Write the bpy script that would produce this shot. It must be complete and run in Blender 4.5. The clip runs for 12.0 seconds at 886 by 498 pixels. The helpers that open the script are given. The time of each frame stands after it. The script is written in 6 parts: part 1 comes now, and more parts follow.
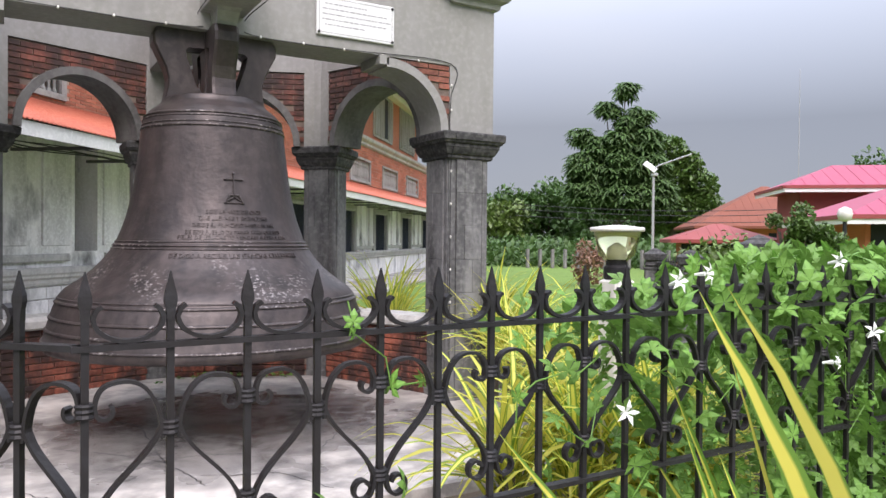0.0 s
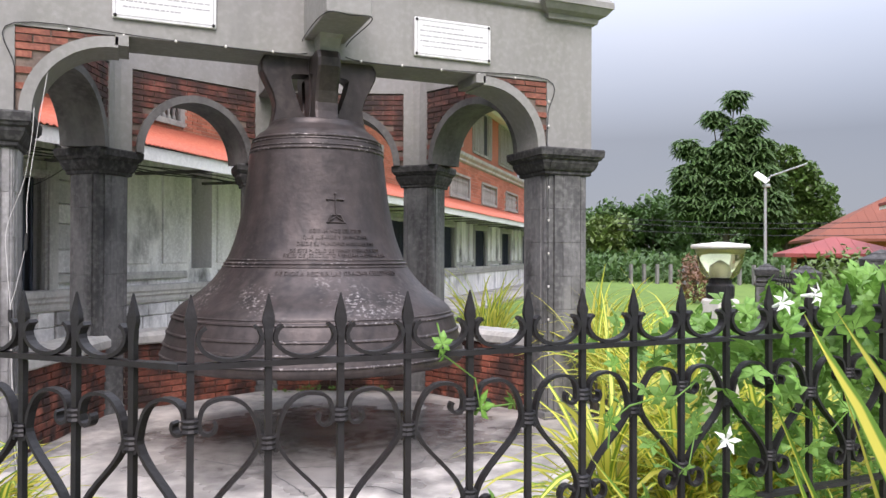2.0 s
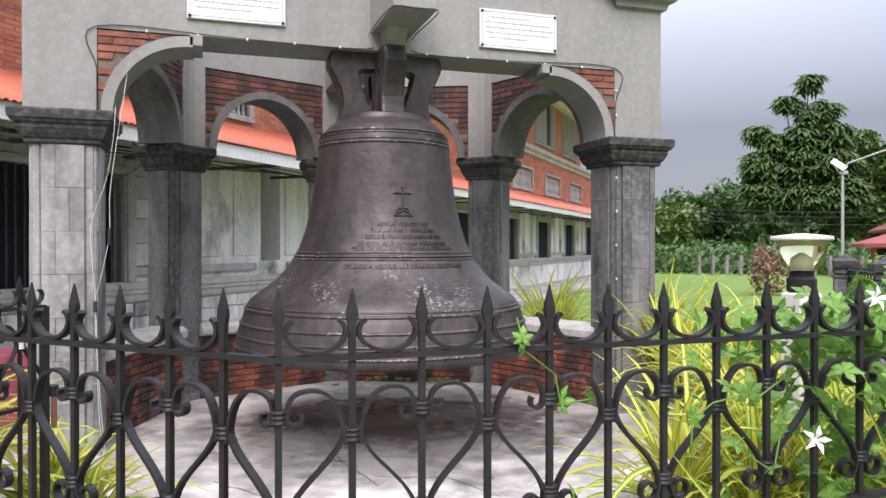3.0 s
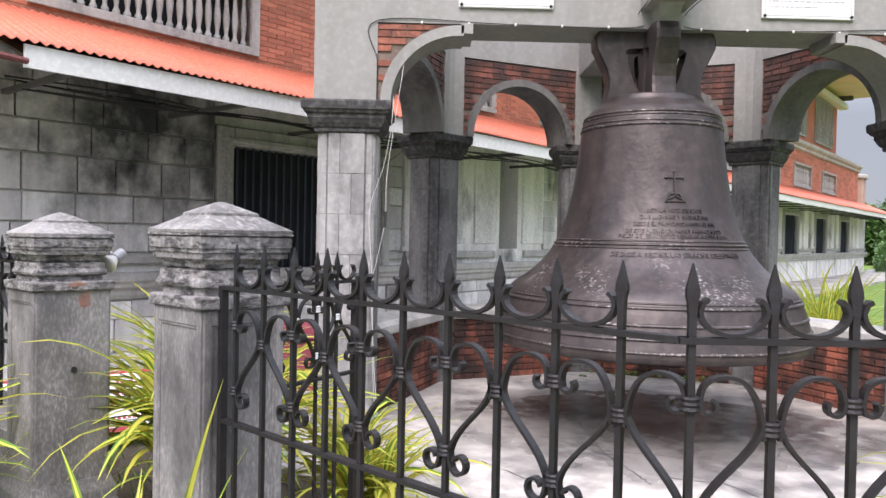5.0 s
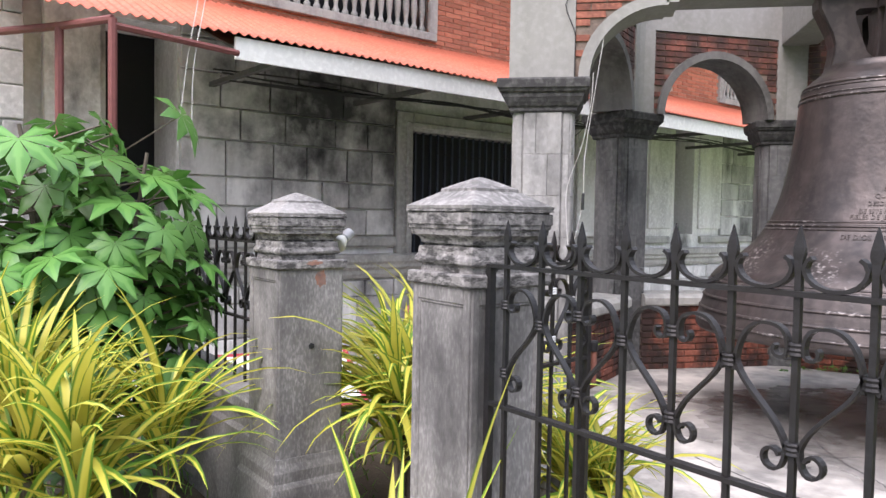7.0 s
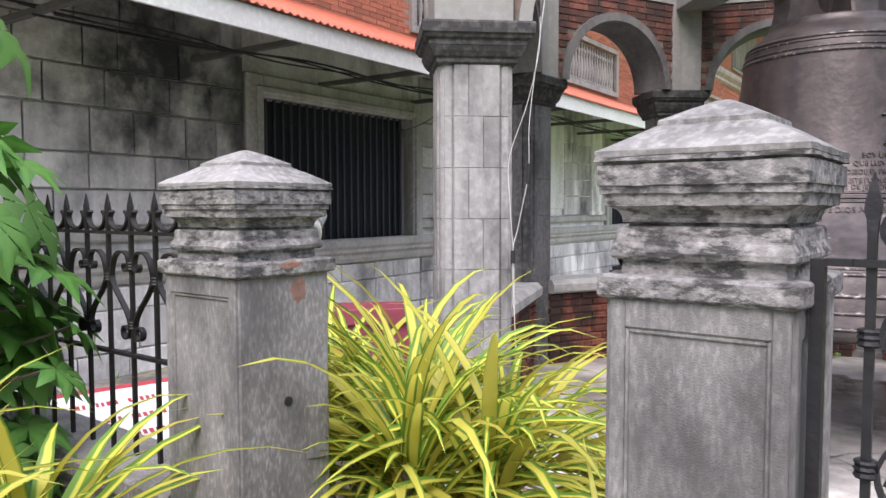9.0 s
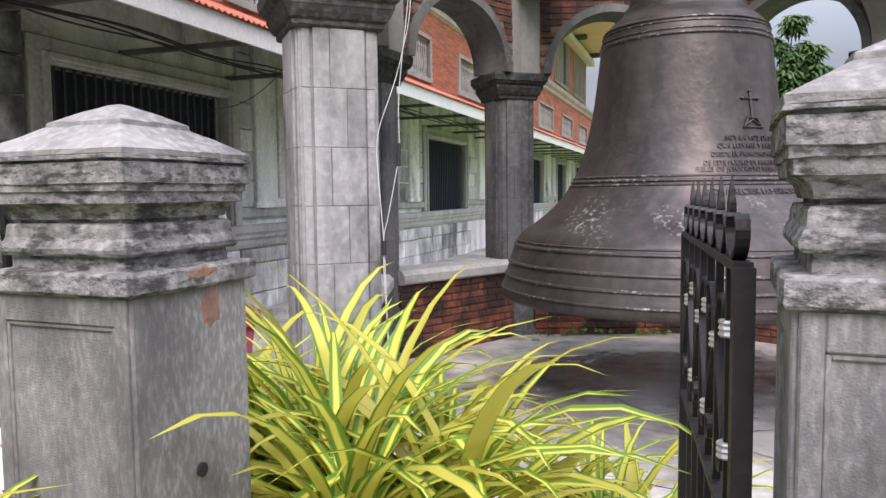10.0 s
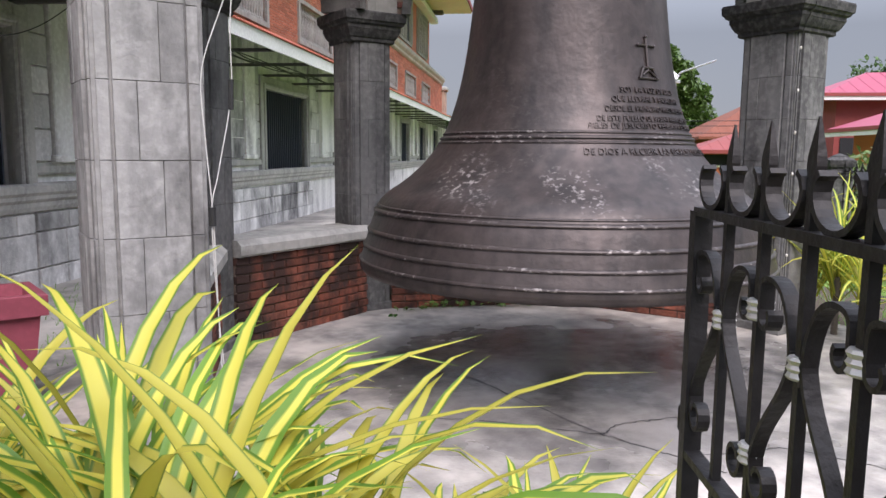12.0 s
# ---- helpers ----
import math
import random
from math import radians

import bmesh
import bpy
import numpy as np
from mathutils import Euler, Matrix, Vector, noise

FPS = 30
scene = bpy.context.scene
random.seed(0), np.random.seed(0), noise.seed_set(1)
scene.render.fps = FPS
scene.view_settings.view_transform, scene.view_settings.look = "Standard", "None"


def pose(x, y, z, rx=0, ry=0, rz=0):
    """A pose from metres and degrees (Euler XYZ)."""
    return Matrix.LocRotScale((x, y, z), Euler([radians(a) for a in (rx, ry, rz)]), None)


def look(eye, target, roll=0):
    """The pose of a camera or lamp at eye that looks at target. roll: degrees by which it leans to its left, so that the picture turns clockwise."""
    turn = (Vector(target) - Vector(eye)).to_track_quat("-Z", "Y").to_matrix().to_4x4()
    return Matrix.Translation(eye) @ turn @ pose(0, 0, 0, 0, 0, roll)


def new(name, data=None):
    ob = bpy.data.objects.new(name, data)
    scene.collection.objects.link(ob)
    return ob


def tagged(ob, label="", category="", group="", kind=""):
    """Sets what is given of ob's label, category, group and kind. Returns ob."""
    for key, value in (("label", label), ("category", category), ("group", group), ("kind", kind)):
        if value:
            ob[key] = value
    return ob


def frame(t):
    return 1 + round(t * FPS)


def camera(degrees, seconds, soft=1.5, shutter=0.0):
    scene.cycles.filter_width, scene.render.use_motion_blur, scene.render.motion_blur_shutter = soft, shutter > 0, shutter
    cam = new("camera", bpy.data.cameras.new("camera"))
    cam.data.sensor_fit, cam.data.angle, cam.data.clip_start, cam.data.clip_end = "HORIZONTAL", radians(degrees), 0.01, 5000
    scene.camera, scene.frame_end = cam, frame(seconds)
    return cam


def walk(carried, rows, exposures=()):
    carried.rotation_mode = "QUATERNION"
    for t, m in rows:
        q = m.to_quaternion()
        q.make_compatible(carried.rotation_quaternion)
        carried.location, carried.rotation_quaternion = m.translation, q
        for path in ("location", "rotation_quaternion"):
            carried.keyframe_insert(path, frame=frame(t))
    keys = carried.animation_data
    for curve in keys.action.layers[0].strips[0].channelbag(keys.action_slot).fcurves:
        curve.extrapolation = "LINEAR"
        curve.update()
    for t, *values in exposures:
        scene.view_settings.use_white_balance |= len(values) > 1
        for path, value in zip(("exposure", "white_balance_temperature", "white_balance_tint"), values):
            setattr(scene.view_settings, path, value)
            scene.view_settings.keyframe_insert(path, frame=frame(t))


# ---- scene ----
cam = camera(61.9, 12.0)
PATH = [
    (0, (-1.226, -5.432, 1.337), (-0.212, -3.709, 1.311), 0.5),
    (0.5, (-1.221, -5.431, 1.346), (-0.269, -3.672, 1.332), 0.3),
    (1, (-1.214, -5.435, 1.347), (-0.322, -3.645, 1.345), 0.0),
    (1.5, (-1.21, -5.454, 1.349), (-0.381, -3.634, 1.359), -0.0),
    (2, (-1.211, -5.451, 1.35), (-0.439, -3.606, 1.364), 0.2),
    (2.5, (-1.212, -5.445, 1.346), (-0.506, -3.574, 1.354), 0.0),
    (2.7, (-1.223, -5.455, 1.358), (-0.55, -3.572, 1.358), -0.1),
    (4.3, (-1.368, -5.325, 1.319), (-1.106, -3.342, 1.291), 1.1),
    (4.5, (-1.409, -5.34, 1.313), (-1.213, -3.35, 1.283), 1.0),
    (5, (-1.531, -5.291, 1.317), (-1.49, -3.292, 1.28), 1.1),
    (5.5, (-1.643, -5.282, 1.306), (-1.746, -3.285, 1.266), 1.1),
    (6, (-1.74, -5.284, 1.297), (-1.964, -3.297, 1.251), 1.1),
    (6.5, (-1.793, -5.267, 1.291), (-2.118, -3.295, 1.23), 1.2),
    (6.7, (-1.809, -5.25, 1.289), (-2.162, -3.283, 1.219), 1.1),
    (8.3, (-2.46, -4.641, 1.235), (-2.592, -2.648, 1.131), -0.0),
    (8.5, (-2.54, -4.53, 1.234), (-2.585, -2.533, 1.127), 0.0),
    (9, (-2.697, -4.204, 1.238), (-2.493, -2.218, 1.124), -0.1),
    (9.5, (-2.869, -3.962, 1.225), (-2.405, -2.02, 1.098), -0.5),
    (10, (-2.952, -3.683, 1.224), (-2.221, -1.828, 1.075), -0.6),
    (10.5, (-2.928, -3.394, 1.227), (-1.963, -1.652, 1.047), -0.1),
    (11, (-2.901, -3.152, 1.211), (-1.755, -1.525, 1.008), 0.6),
    (11.5, (-2.796, -3.045, 1.208), (-1.58, -1.474, 0.982), 0.8),
    (12, (-2.725, -3.002, 1.208), (-1.618, -1.357, 0.95), 0.5),
]
walk(cam, [(t, look(eye, target, roll)) for t, eye, target, roll in PATH], [(0.0, 0.40, 6450, 25), (2.7, 0.45, 6450, 25), (4.5, 0.62, 6450, 25), (6.7, 0.70, 6450, 25), (9.0, 0.60, 6450, 25), (10.5, 0.50, 6450, 25), (12.0, 0.32, 6450, 25)])

# ---- light: overcast sky with a soft high sun ----
SUN_EL, SUN_AZ = 48.0, 200.0
world = bpy.data.worlds.new("world")
scene.world = world
world.use_nodes = True
wt = world.node_tree
wt.nodes.clear()
w_out = wt.nodes.new("ShaderNodeOutputWorld")
w_bg = wt.nodes.new("ShaderNodeBackground")
w_sky = wt.nodes.new("ShaderNodeTexSky")
w_sky.sky_type = "NISHITA"
w_sky.sun_disc = False
w_sky.sun_elevation = radians(SUN_EL)
w_sky.sun_rotation = radians(SUN_AZ)
w_co = wt.nodes.new("ShaderNodeTexCoord")
w_map = wt.nodes.new("ShaderNodeMapping")
w_map.inputs["Scale"].default_value = (1.0, 1.0, 3.2)
w_n = wt.nodes.new("ShaderNodeTexNoise")
w_n.inputs["Scale"].default_value = 1.7
w_n.inputs["Detail"].default_value = 7.0
w_n.inputs["Roughness"].default_value = 0.52
w_ramp = wt.nodes.new("ShaderNodeValToRGB")
w_ramp.color_ramp.elements[0].position = 0.40
w_ramp.color_ramp.elements[0].color = (3.05, 3.55, 3.85, 1)
w_ramp.color_ramp.elements[1].position = 0.62
w_ramp.color_ramp.elements[1].color = (3.25, 3.7, 3.9, 1)
w_mix = wt.nodes.new("ShaderNodeMixRGB")
w_mix.inputs[0].default_value = 0.9
wt.links.new(w_co.outputs["Generated"], w_map.inputs[0])
wt.links.new(w_map.outputs[0], w_n.inputs["Vector"])
wt.links.new(w_n.outputs["Fac"], w_ramp.inputs[0])
wt.links.new(w_sky.outputs[0], w_mix.inputs[1])
wt.links.new(w_ramp.outputs[0], w_mix.inputs[2])
w_sep = wt.nodes.new("ShaderNodeSeparateXYZ")
wt.links.new(w_co.outputs["Generated"], w_sep.inputs[0])
w_el = wt.nodes.new("ShaderNodeMapRange")   # an overcast sky is about three times brighter overhead than at the horizon
w_el.inputs["From Min"].default_value, w_el.inputs["From Max"].default_value = 0.15, 1.0
w_el.inputs["To Min"].default_value, w_el.inputs["To Max"].default_value = 1.0, 8.2
wt.links.new(w_sep.outputs["Z"], w_el.inputs["Value"])
w_mul = wt.nodes.new("ShaderNodeVectorMath")
w_mul.operation = "SCALE"
wt.links.new(w_mix.outputs[0], w_mul.inputs[0])
wt.links.new(w_el.outputs[0], w_mul.inputs["Scale"])
wt.links.new(w_mul.outputs[0], w_bg.inputs[0])
w_bg.inputs[1].default_value = 0.085
wt.links.new(w_bg.outputs[0], w_out.inputs[0])
sun_data = bpy.data.lights.new("sun", "SUN")
sun_data.energy, sun_data.angle, sun_data.color = 3.0, radians(35), (1.0, 0.95, 0.88)
sun = new("sun", sun_data)
sun.matrix_world = look((0, 0, 20), Vector((0, 0, 20)) - Vector((math.sin(radians(SUN_AZ)) * math.cos(radians(SUN_EL)), math.cos(radians(SUN_AZ)) * math.cos(radians(SUN_EL)), math.sin(radians(SUN_EL)))))


# ---- materials ----
def mat(name, base, rough=0.8, metal=0.0, dark=None, light=None, big=1.2, fine=25.0, stain=0.5, bump=0.3, bump_scale=60.0, streak=False, island=0.0, obj_rand=0.0, spec=0.4):
    """A surface with two scales of colour variation, fine relief and optional vertical streaks of dirt."""
    m = bpy.data.materials.new(name)
    m.use_nodes = True
    nt = m.node_tree
    N, L = nt.nodes, nt.links
    p = N["Principled BSDF"]
    co = N.new("ShaderNodeTexCoord")
    dark = dark or tuple(c * 0.55 for c in base)
    light = light or tuple(min(1, c * 1.25) for c in base)
    src = co.outputs["Object"]
    mp = N.new("ShaderNodeMapping")
    geo = N.new("ShaderNodeNewGeometry")
    L.new(geo.outputs["Position"], mp.inputs[0])
    mp.inputs["Scale"].default_value = (1, 1, 0.16 if streak else 1)
    n1 = N.new("ShaderNodeTexNoise")
    n1.inputs["Scale"].default_value = big * (4 if streak else 1)
    n1.inputs["Detail"].default_value = 6
    n1.inputs["Roughness"].default_value = 0.6
    L.new(mp.outputs[0], n1.inputs["Vector"])
    r1 = N.new("ShaderNodeValToRGB")
    r1.color_ramp.elements[0].position, r1.color_ramp.elements[1].position = 0.38, 0.62
    L.new(n1.outputs["Fac"], r1.inputs[0])
    n2 = N.new("ShaderNodeTexNoise")
    n2.inputs["Scale"].default_value = fine
    n2.inputs["Detail"].default_value = 5
    mp2 = N.new("ShaderNodeMapping")
    mp2.inputs["Scale"].default_value = (1, 1, 0.4 if streak and fine > 60 else 1)
    L.new(geo.outputs["Position"], mp2.inputs[0])
    L.new(mp2.outputs[0], n2.inputs["Vector"])
    mixa = N.new("ShaderNodeMixRGB")
    mixa.inputs[1].default_value, mixa.inputs[2].default_value = (*base, 1), (*dark, 1)
    ml = N.new("ShaderNodeMath")
    ml.operation = "MULTIPLY"
    ml.inputs[1].default_value = stain
    L.new(r1.outputs[0], ml.inputs[0])
    L.new(ml.outputs[0], mixa.inputs[0])
    mixb = N.new("ShaderNodeMixRGB")
    mixb.inputs[2].default_value = (*light, 1)
    r2 = N.new("ShaderNodeValToRGB")
    r2.color_ramp.elements[0].position, r2.color_ramp.elements[1].position = 0.45, 0.75
    L.new(n2.outputs["Fac"], r2.inputs[0])
    ml2 = N.new("ShaderNodeMath")
    ml2.operation = "MULTIPLY"
    ml2.inputs[1].default_value = 0.6
    L.new(r2.outputs[0], ml2.inputs[0])
    L.new(ml2.outputs[0], mixb.inputs[0])
    L.new(mixa.outputs[0], mixb.inputs[1])
    last = mixb.outputs[0]
    if island or obj_rand:
        hsv = N.new("ShaderNodeHueSaturation")
        rnd = geo.outputs["Random Per Island"] if island else N.new("ShaderNodeObjectInfo").outputs["Random"]
        mr = N.new("ShaderNodeMapRange")
        amt = island or obj_rand
        mr.inputs["To Min"].default_value, mr.inputs["To Max"].default_value = 1 - amt, 1 + amt
        L.new(rnd, mr.inputs["Value"])
        L.new(mr.outputs[0], hsv.inputs["Value"])
        L.new(last, hsv.inputs["Color"])
        last = hsv.outputs[0]
    L.new(last, p.inputs["Base Color"])
    p.inputs["Roughness"].default_value = rough
    p.inputs["Metallic"].default_value = metal
    p.inputs["Specular IOR Level"].default_value = spec
    n3 = N.new("ShaderNodeTexNoise")
    n3.inputs["Scale"].default_value = bump_scale
    n3.inputs["Detail"].default_value = 6
    L.new(geo.outputs["Position"], n3.inputs["Vector"])
    bp = N.new("ShaderNodeBump")
    bp.inputs["Strength"].default_value = bump
    bp.inputs["Distance"].default_value = 0.01
    L.new(n3.outputs["Fac"], bp.inputs["Height"])
    L.new(bp.outputs[0], p.inputs["Normal"])
    return m


def leaf_mat(name, edge, mid, rough=0.45, trans=0.25):
    """A leaf: one colour along its middle, another along its edges, with light coming through."""
    m = bpy.data.materials.new(name)
    m.use_nodes = True
    N, L = m.node_tree.nodes, m.node_tree.links
    p = N["Principled BSDF"]
    uv = N.new("ShaderNodeUVMap")
    sep = N.new("ShaderNodeSeparateXYZ")
    L.new(uv.outputs[0], sep.inputs[0])
    a = N.new("ShaderNodeMath")
    a.operation = "SUBTRACT"
    a.inputs[1].default_value = 0.5
    L.new(sep.outputs[0], a.inputs[0])
    b = N.new("ShaderNodeMath")
    b.operation = "ABSOLUTE"
    L.new(a.outputs[0], b.inputs[0])
    geo = N.new("ShaderNodeNewGeometry")
    ad = N.new("ShaderNodeMath")
    ad.operation = "MULTIPLY_ADD"
    ad.inputs[1].default_value = 0.34
    ad.inputs[2].default_value = -0.14
    L.new(geo.outputs["Random Per Island"], ad.inputs[0])
    s = N.new("ShaderNodeMath")
    s.operation = "ADD"
    L.new(b.outputs[0], s.inputs[0])
    L.new(ad.outputs[0], s.inputs[1])
    r = N.new("ShaderNodeValToRGB")
    r.color_ramp.elements[0].position, r.color_ramp.elements[0].color = 0.29, (*mid, 1)
    r.color_ramp.elements[1].position, r.color_ramp.elements[1].color = 0.40, (*edge, 1)
    L.new(s.outputs[0], r.inputs[0])
    hsv = N.new("ShaderNodeHueSaturation")
    mr = N.new("ShaderNodeMapRange")
    mr.inputs["To Min"].default_value, mr.inputs["To Max"].default_value = 0.65, 1.2
    L.new(geo.outputs["Random Per Island"], mr.inputs["Value"])
    L.new(mr.outputs[0], hsv.inputs["Value"])
    L.new(r.outputs[0], hsv.inputs["Color"])
    L.new(hsv.outputs[0], p.inputs["Base Color"])
    p.inputs["Roughness"].default_value = rough
    tr = N.new("ShaderNodeBsdfTranslucent")
    L.new(hsv.outputs[0], tr.inputs["Color"])
    mx = N.new("ShaderNodeMixShader")
    mx.inputs[0].default_value = trans
    L.new(p.outputs[0], mx.inputs[1])
    L.new(tr.outputs[0], mx.inputs[2])
    L.new(mx.outputs[0], N["Material Output"].inputs["Surface"])
    return m


def mouldy(m, scale, low, high, colour):
    """Adds large irregular patches of black mould that run downwards."""
    N, L = m.node_tree.nodes, m.node_tree.links
    p = N["Principled BSDF"]
    old = p.inputs["Base Color"].links[0].from_socket
    geo = N.new("ShaderNodeNewGeometry")
    mp = N.new("ShaderNodeMapping")
    mp.inputs["Scale"].default_value = (1, 1, 0.55)
    L.new(geo.outputs["Position"], mp.inputs[0])
    n1 = N.new("ShaderNodeTexNoise")
    n1.inputs["Scale"].default_value, n1.inputs["Detail"].default_value = scale, 8
    n1.inputs["Roughness"].default_value = 0.62
    L.new(mp.outputs[0], n1.inputs["Vector"])
    r1 = N.new("ShaderNodeMapRange")
    r1.inputs["From Min"].default_value, r1.inputs["From Max"].default_value = low, high
    r1.inputs["To Max"].default_value = 0.88
    L.new(n1.outputs["Fac"], r1.inputs["Value"])
    mx = N.new("ShaderNodeMixRGB")
    mx.inputs[2].default_value = (*colour, 1)
    L.new(r1.outputs[0], mx.inputs[0])
    L.new(old, mx.inputs[1])
    L.new(mx.outputs[0], p.inputs["Base Color"])
    return m


def crust(name, base, rough=0.9, **kw):
    """Cap stone with broken horizontal bands of black lichen."""
    m = mat(name, base, rough, **kw)
    N, L = m.node_tree.nodes, m.node_tree.links
    p = N["Principled BSDF"]
    old = p.inputs["Base Color"].links[0].from_socket
    geo = N.new("ShaderNodeNewGeometry")
    mp = N.new("ShaderNodeMapping")
    mp.inputs["Scale"].default_value = (17, 17, 46)
    L.new(geo.outputs["Position"], mp.inputs[0])
    n1 = N.new("ShaderNodeTexNoise")
    n1.inputs["Scale"].default_value, n1.inputs["Detail"].default_value = 1.0, 7
    n1.inputs["Roughness"].default_value = 0.74
    L.new(mp.outputs[0], n1.inputs["Vector"])
    r1 = N.new("ShaderNodeMapRange")
    r1.inputs["From Min"].default_value, r1.inputs["From Max"].default_value = 0.47, 0.58
    r1.inputs["To Max"].default_value = 0.9
    L.new(n1.outputs["Fac"], r1.inputs["Value"])
    mx = N.new("ShaderNodeMixRGB")
    mx.inputs[2].default_value = (0.03, 0.029, 0.028, 1)
    L.new(r1.outputs[0], mx.inputs[0])
    L.new(old, mx.inputs[1])
    L.new(mx.outputs[0], p.inputs["Base Color"])
    return m


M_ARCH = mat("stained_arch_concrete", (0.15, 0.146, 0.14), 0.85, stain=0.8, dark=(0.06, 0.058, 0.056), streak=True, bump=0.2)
M_CONC = mouldy(mat("painted_concrete", (0.255, 0.250, 0.235), 0.75, stain=0.5, dark=(0.19, 0.187, 0.168), streak=True, bump=0.12, bump_scale=90), 1.8, 0.55, 0.8, (0.17, 0.165, 0.155))
M_STONE = mouldy(mat("grey_stone", (0.32, 0.315, 0.305), 0.85, stain=0.75, dark=(0.14, 0.14, 0.138), streak=True, bump=0.35, obj_rand=0.16), 3.0, 0.5, 0.68, (0.07, 0.069, 0.068))
M_STONE_D = mouldy(mat("dark_stone", (0.175, 0.174, 0.17), 0.85, stain=0.75, dark=(0.045, 0.045, 0.046), light=(0.25, 0.25, 0.24), streak=True, bump=0.4, obj_rand=0.12), 3.0, 0.52, 0.7, (0.045, 0.045, 0.045))
M_CAP = mat("capital_stone", (0.042, 0.041, 0.041), 0.85, stain=0.6, dark=(0.022, 0.022, 0.022), light=(0.15, 0.148, 0.14), bump=0.4)
M_BRICK = mat("red_brick", (0.22, 0.075, 0.05), 0.9, stain=0.92, dark=(0.035, 0.024, 0.022), light=(0.33, 0.14, 0.09), big=2.6, bump=0.5, island=0.3, fine=40)
M_BRICKS = mouldy(mat("sooty_brick", (0.21, 0.062, 0.042), 0.9, stain=0.9, dark=(0.04, 0.026, 0.024), light=(0.32, 0.14, 0.10), big=3.0, bump=0.5, island=0.35, fine=40), 4.0, 0.42, 0.60, (0.03, 0.024, 0.023))
M_BRICKP = mouldy(mat("red_brick_piece", (0.26, 0.075, 0.045), 0.9, stain=0.6, dark=(0.07, 0.035, 0.028), light=(0.36, 0.15, 0.10), big=2.6, bump=0.5, obj_rand=0.4, fine=40), 4.6, 0.42, 0.56, (0.022, 0.019, 0.018))
M_BRICKU = mat("upper_brick", (0.44, 0.15, 0.09), 0.9, stain=0.4, dark=(0.28, 0.09, 0.06), light=(0.55, 0.24, 0.16), big=1.0, bump=0.4, island=0.22)
M_MORTAR = mat("mortar", (0.20, 0.15, 0.12), 0.95, stain=0.7, dark=(0.06, 0.05, 0.045), bump=0.5)
M_MORTARL = mat("pale_mortar", (0.42, 0.30, 0.24), 0.95, stain=0.4, bump=0.4)
def bronze_mat(name, low, high, flare=False):
    """Dark bell bronze with drips, fine pits and pale scuffed patches."""
    m = mat(name, (0.060, 0.047, 0.044), 0.44, metal=0.38, dark=(0.024, 0.021, 0.021), light=(0.094, 0.075, 0.070), stain=0.8, big=1.6, fine=14, bump=0.22, bump_scale=30, streak=True, spec=0.5)
    N, L = m.node_tree.nodes, m.node_tree.links
    p = N["Principled BSDF"]
    old = p.inputs["Base Color"].links[0].from_socket
    geo = N.new("ShaderNodeNewGeometry")
    n1 = N.new("ShaderNodeTexNoise")
    n1.inputs["Scale"].default_value, n1.inputs["Detail"].default_value = 2.7, 3
    L.new(geo.outputs["Position"], n1.inputs["Vector"])
    r1 = N.new("ShaderNodeMapRange")
    r1.inputs["From Min"].default_value, r1.inputs["From Max"].default_value = low, high
    L.new(n1.outputs["Fac"], r1.inputs["Value"])
    mp = N.new("ShaderNodeMapping")
    mp.inputs["Scale"].default_value = (38, 38, 60)
    L.new(geo.outputs["Position"], mp.inputs[0])
    n2 = N.new("ShaderNodeTexNoise")
    n2.inputs["Scale"].default_value, n2.inputs["Detail"].default_value = 1.0, 4
    L.new(mp.outputs[0], n2.inputs["Vector"])
    r2 = N.new("ShaderNodeMapRange")
    r2.inputs["From Min"].default_value, r2.inputs["From Max"].default_value = 0.54, 0.66
    L.new(n2.outputs["Fac"], r2.inputs["Value"])
    mu = N.new("ShaderNodeMath")
    mu.operation = "MULTIPLY"
    L.new(r1.outputs[0], mu.inputs[0])
    L.new(r2.outputs[0], mu.inputs[1])
    mx = N.new("ShaderNodeMixRGB")
    mx.inputs[2].default_value = (0.34, 0.31, 0.295, 1)
    last = mu.outputs[0]
    if flare:   # scuffs where hands and ropes reach: a belt on the flare
        sep = N.new("ShaderNodeSeparateXYZ")
        L.new(geo.outputs["Position"], sep.inputs[0])
        for lo, hi in ((0.90, 1.00), (1.24, 1.10)):
            mr = N.new("ShaderNodeMapRange")
            mr.inputs["From Min"].default_value, mr.inputs["From Max"].default_value = lo, hi
            mr.inputs["To Min"].default_value = 0.06
            L.new(sep.outputs["Z"], mr.inputs["Value"])
            mk = N.new("ShaderNodeMath")
            mk.operation = "MULTIPLY"
            L.new(last, mk.inputs[0])
            L.new(mr.outputs[0], mk.inputs[1])
            last = mk.outputs[0]
    L.new(last, mx.inputs[0])
    L.new(old, mx.inputs[1])
    L.new(mx.outputs[0], p.inputs["Base Color"])
    return m


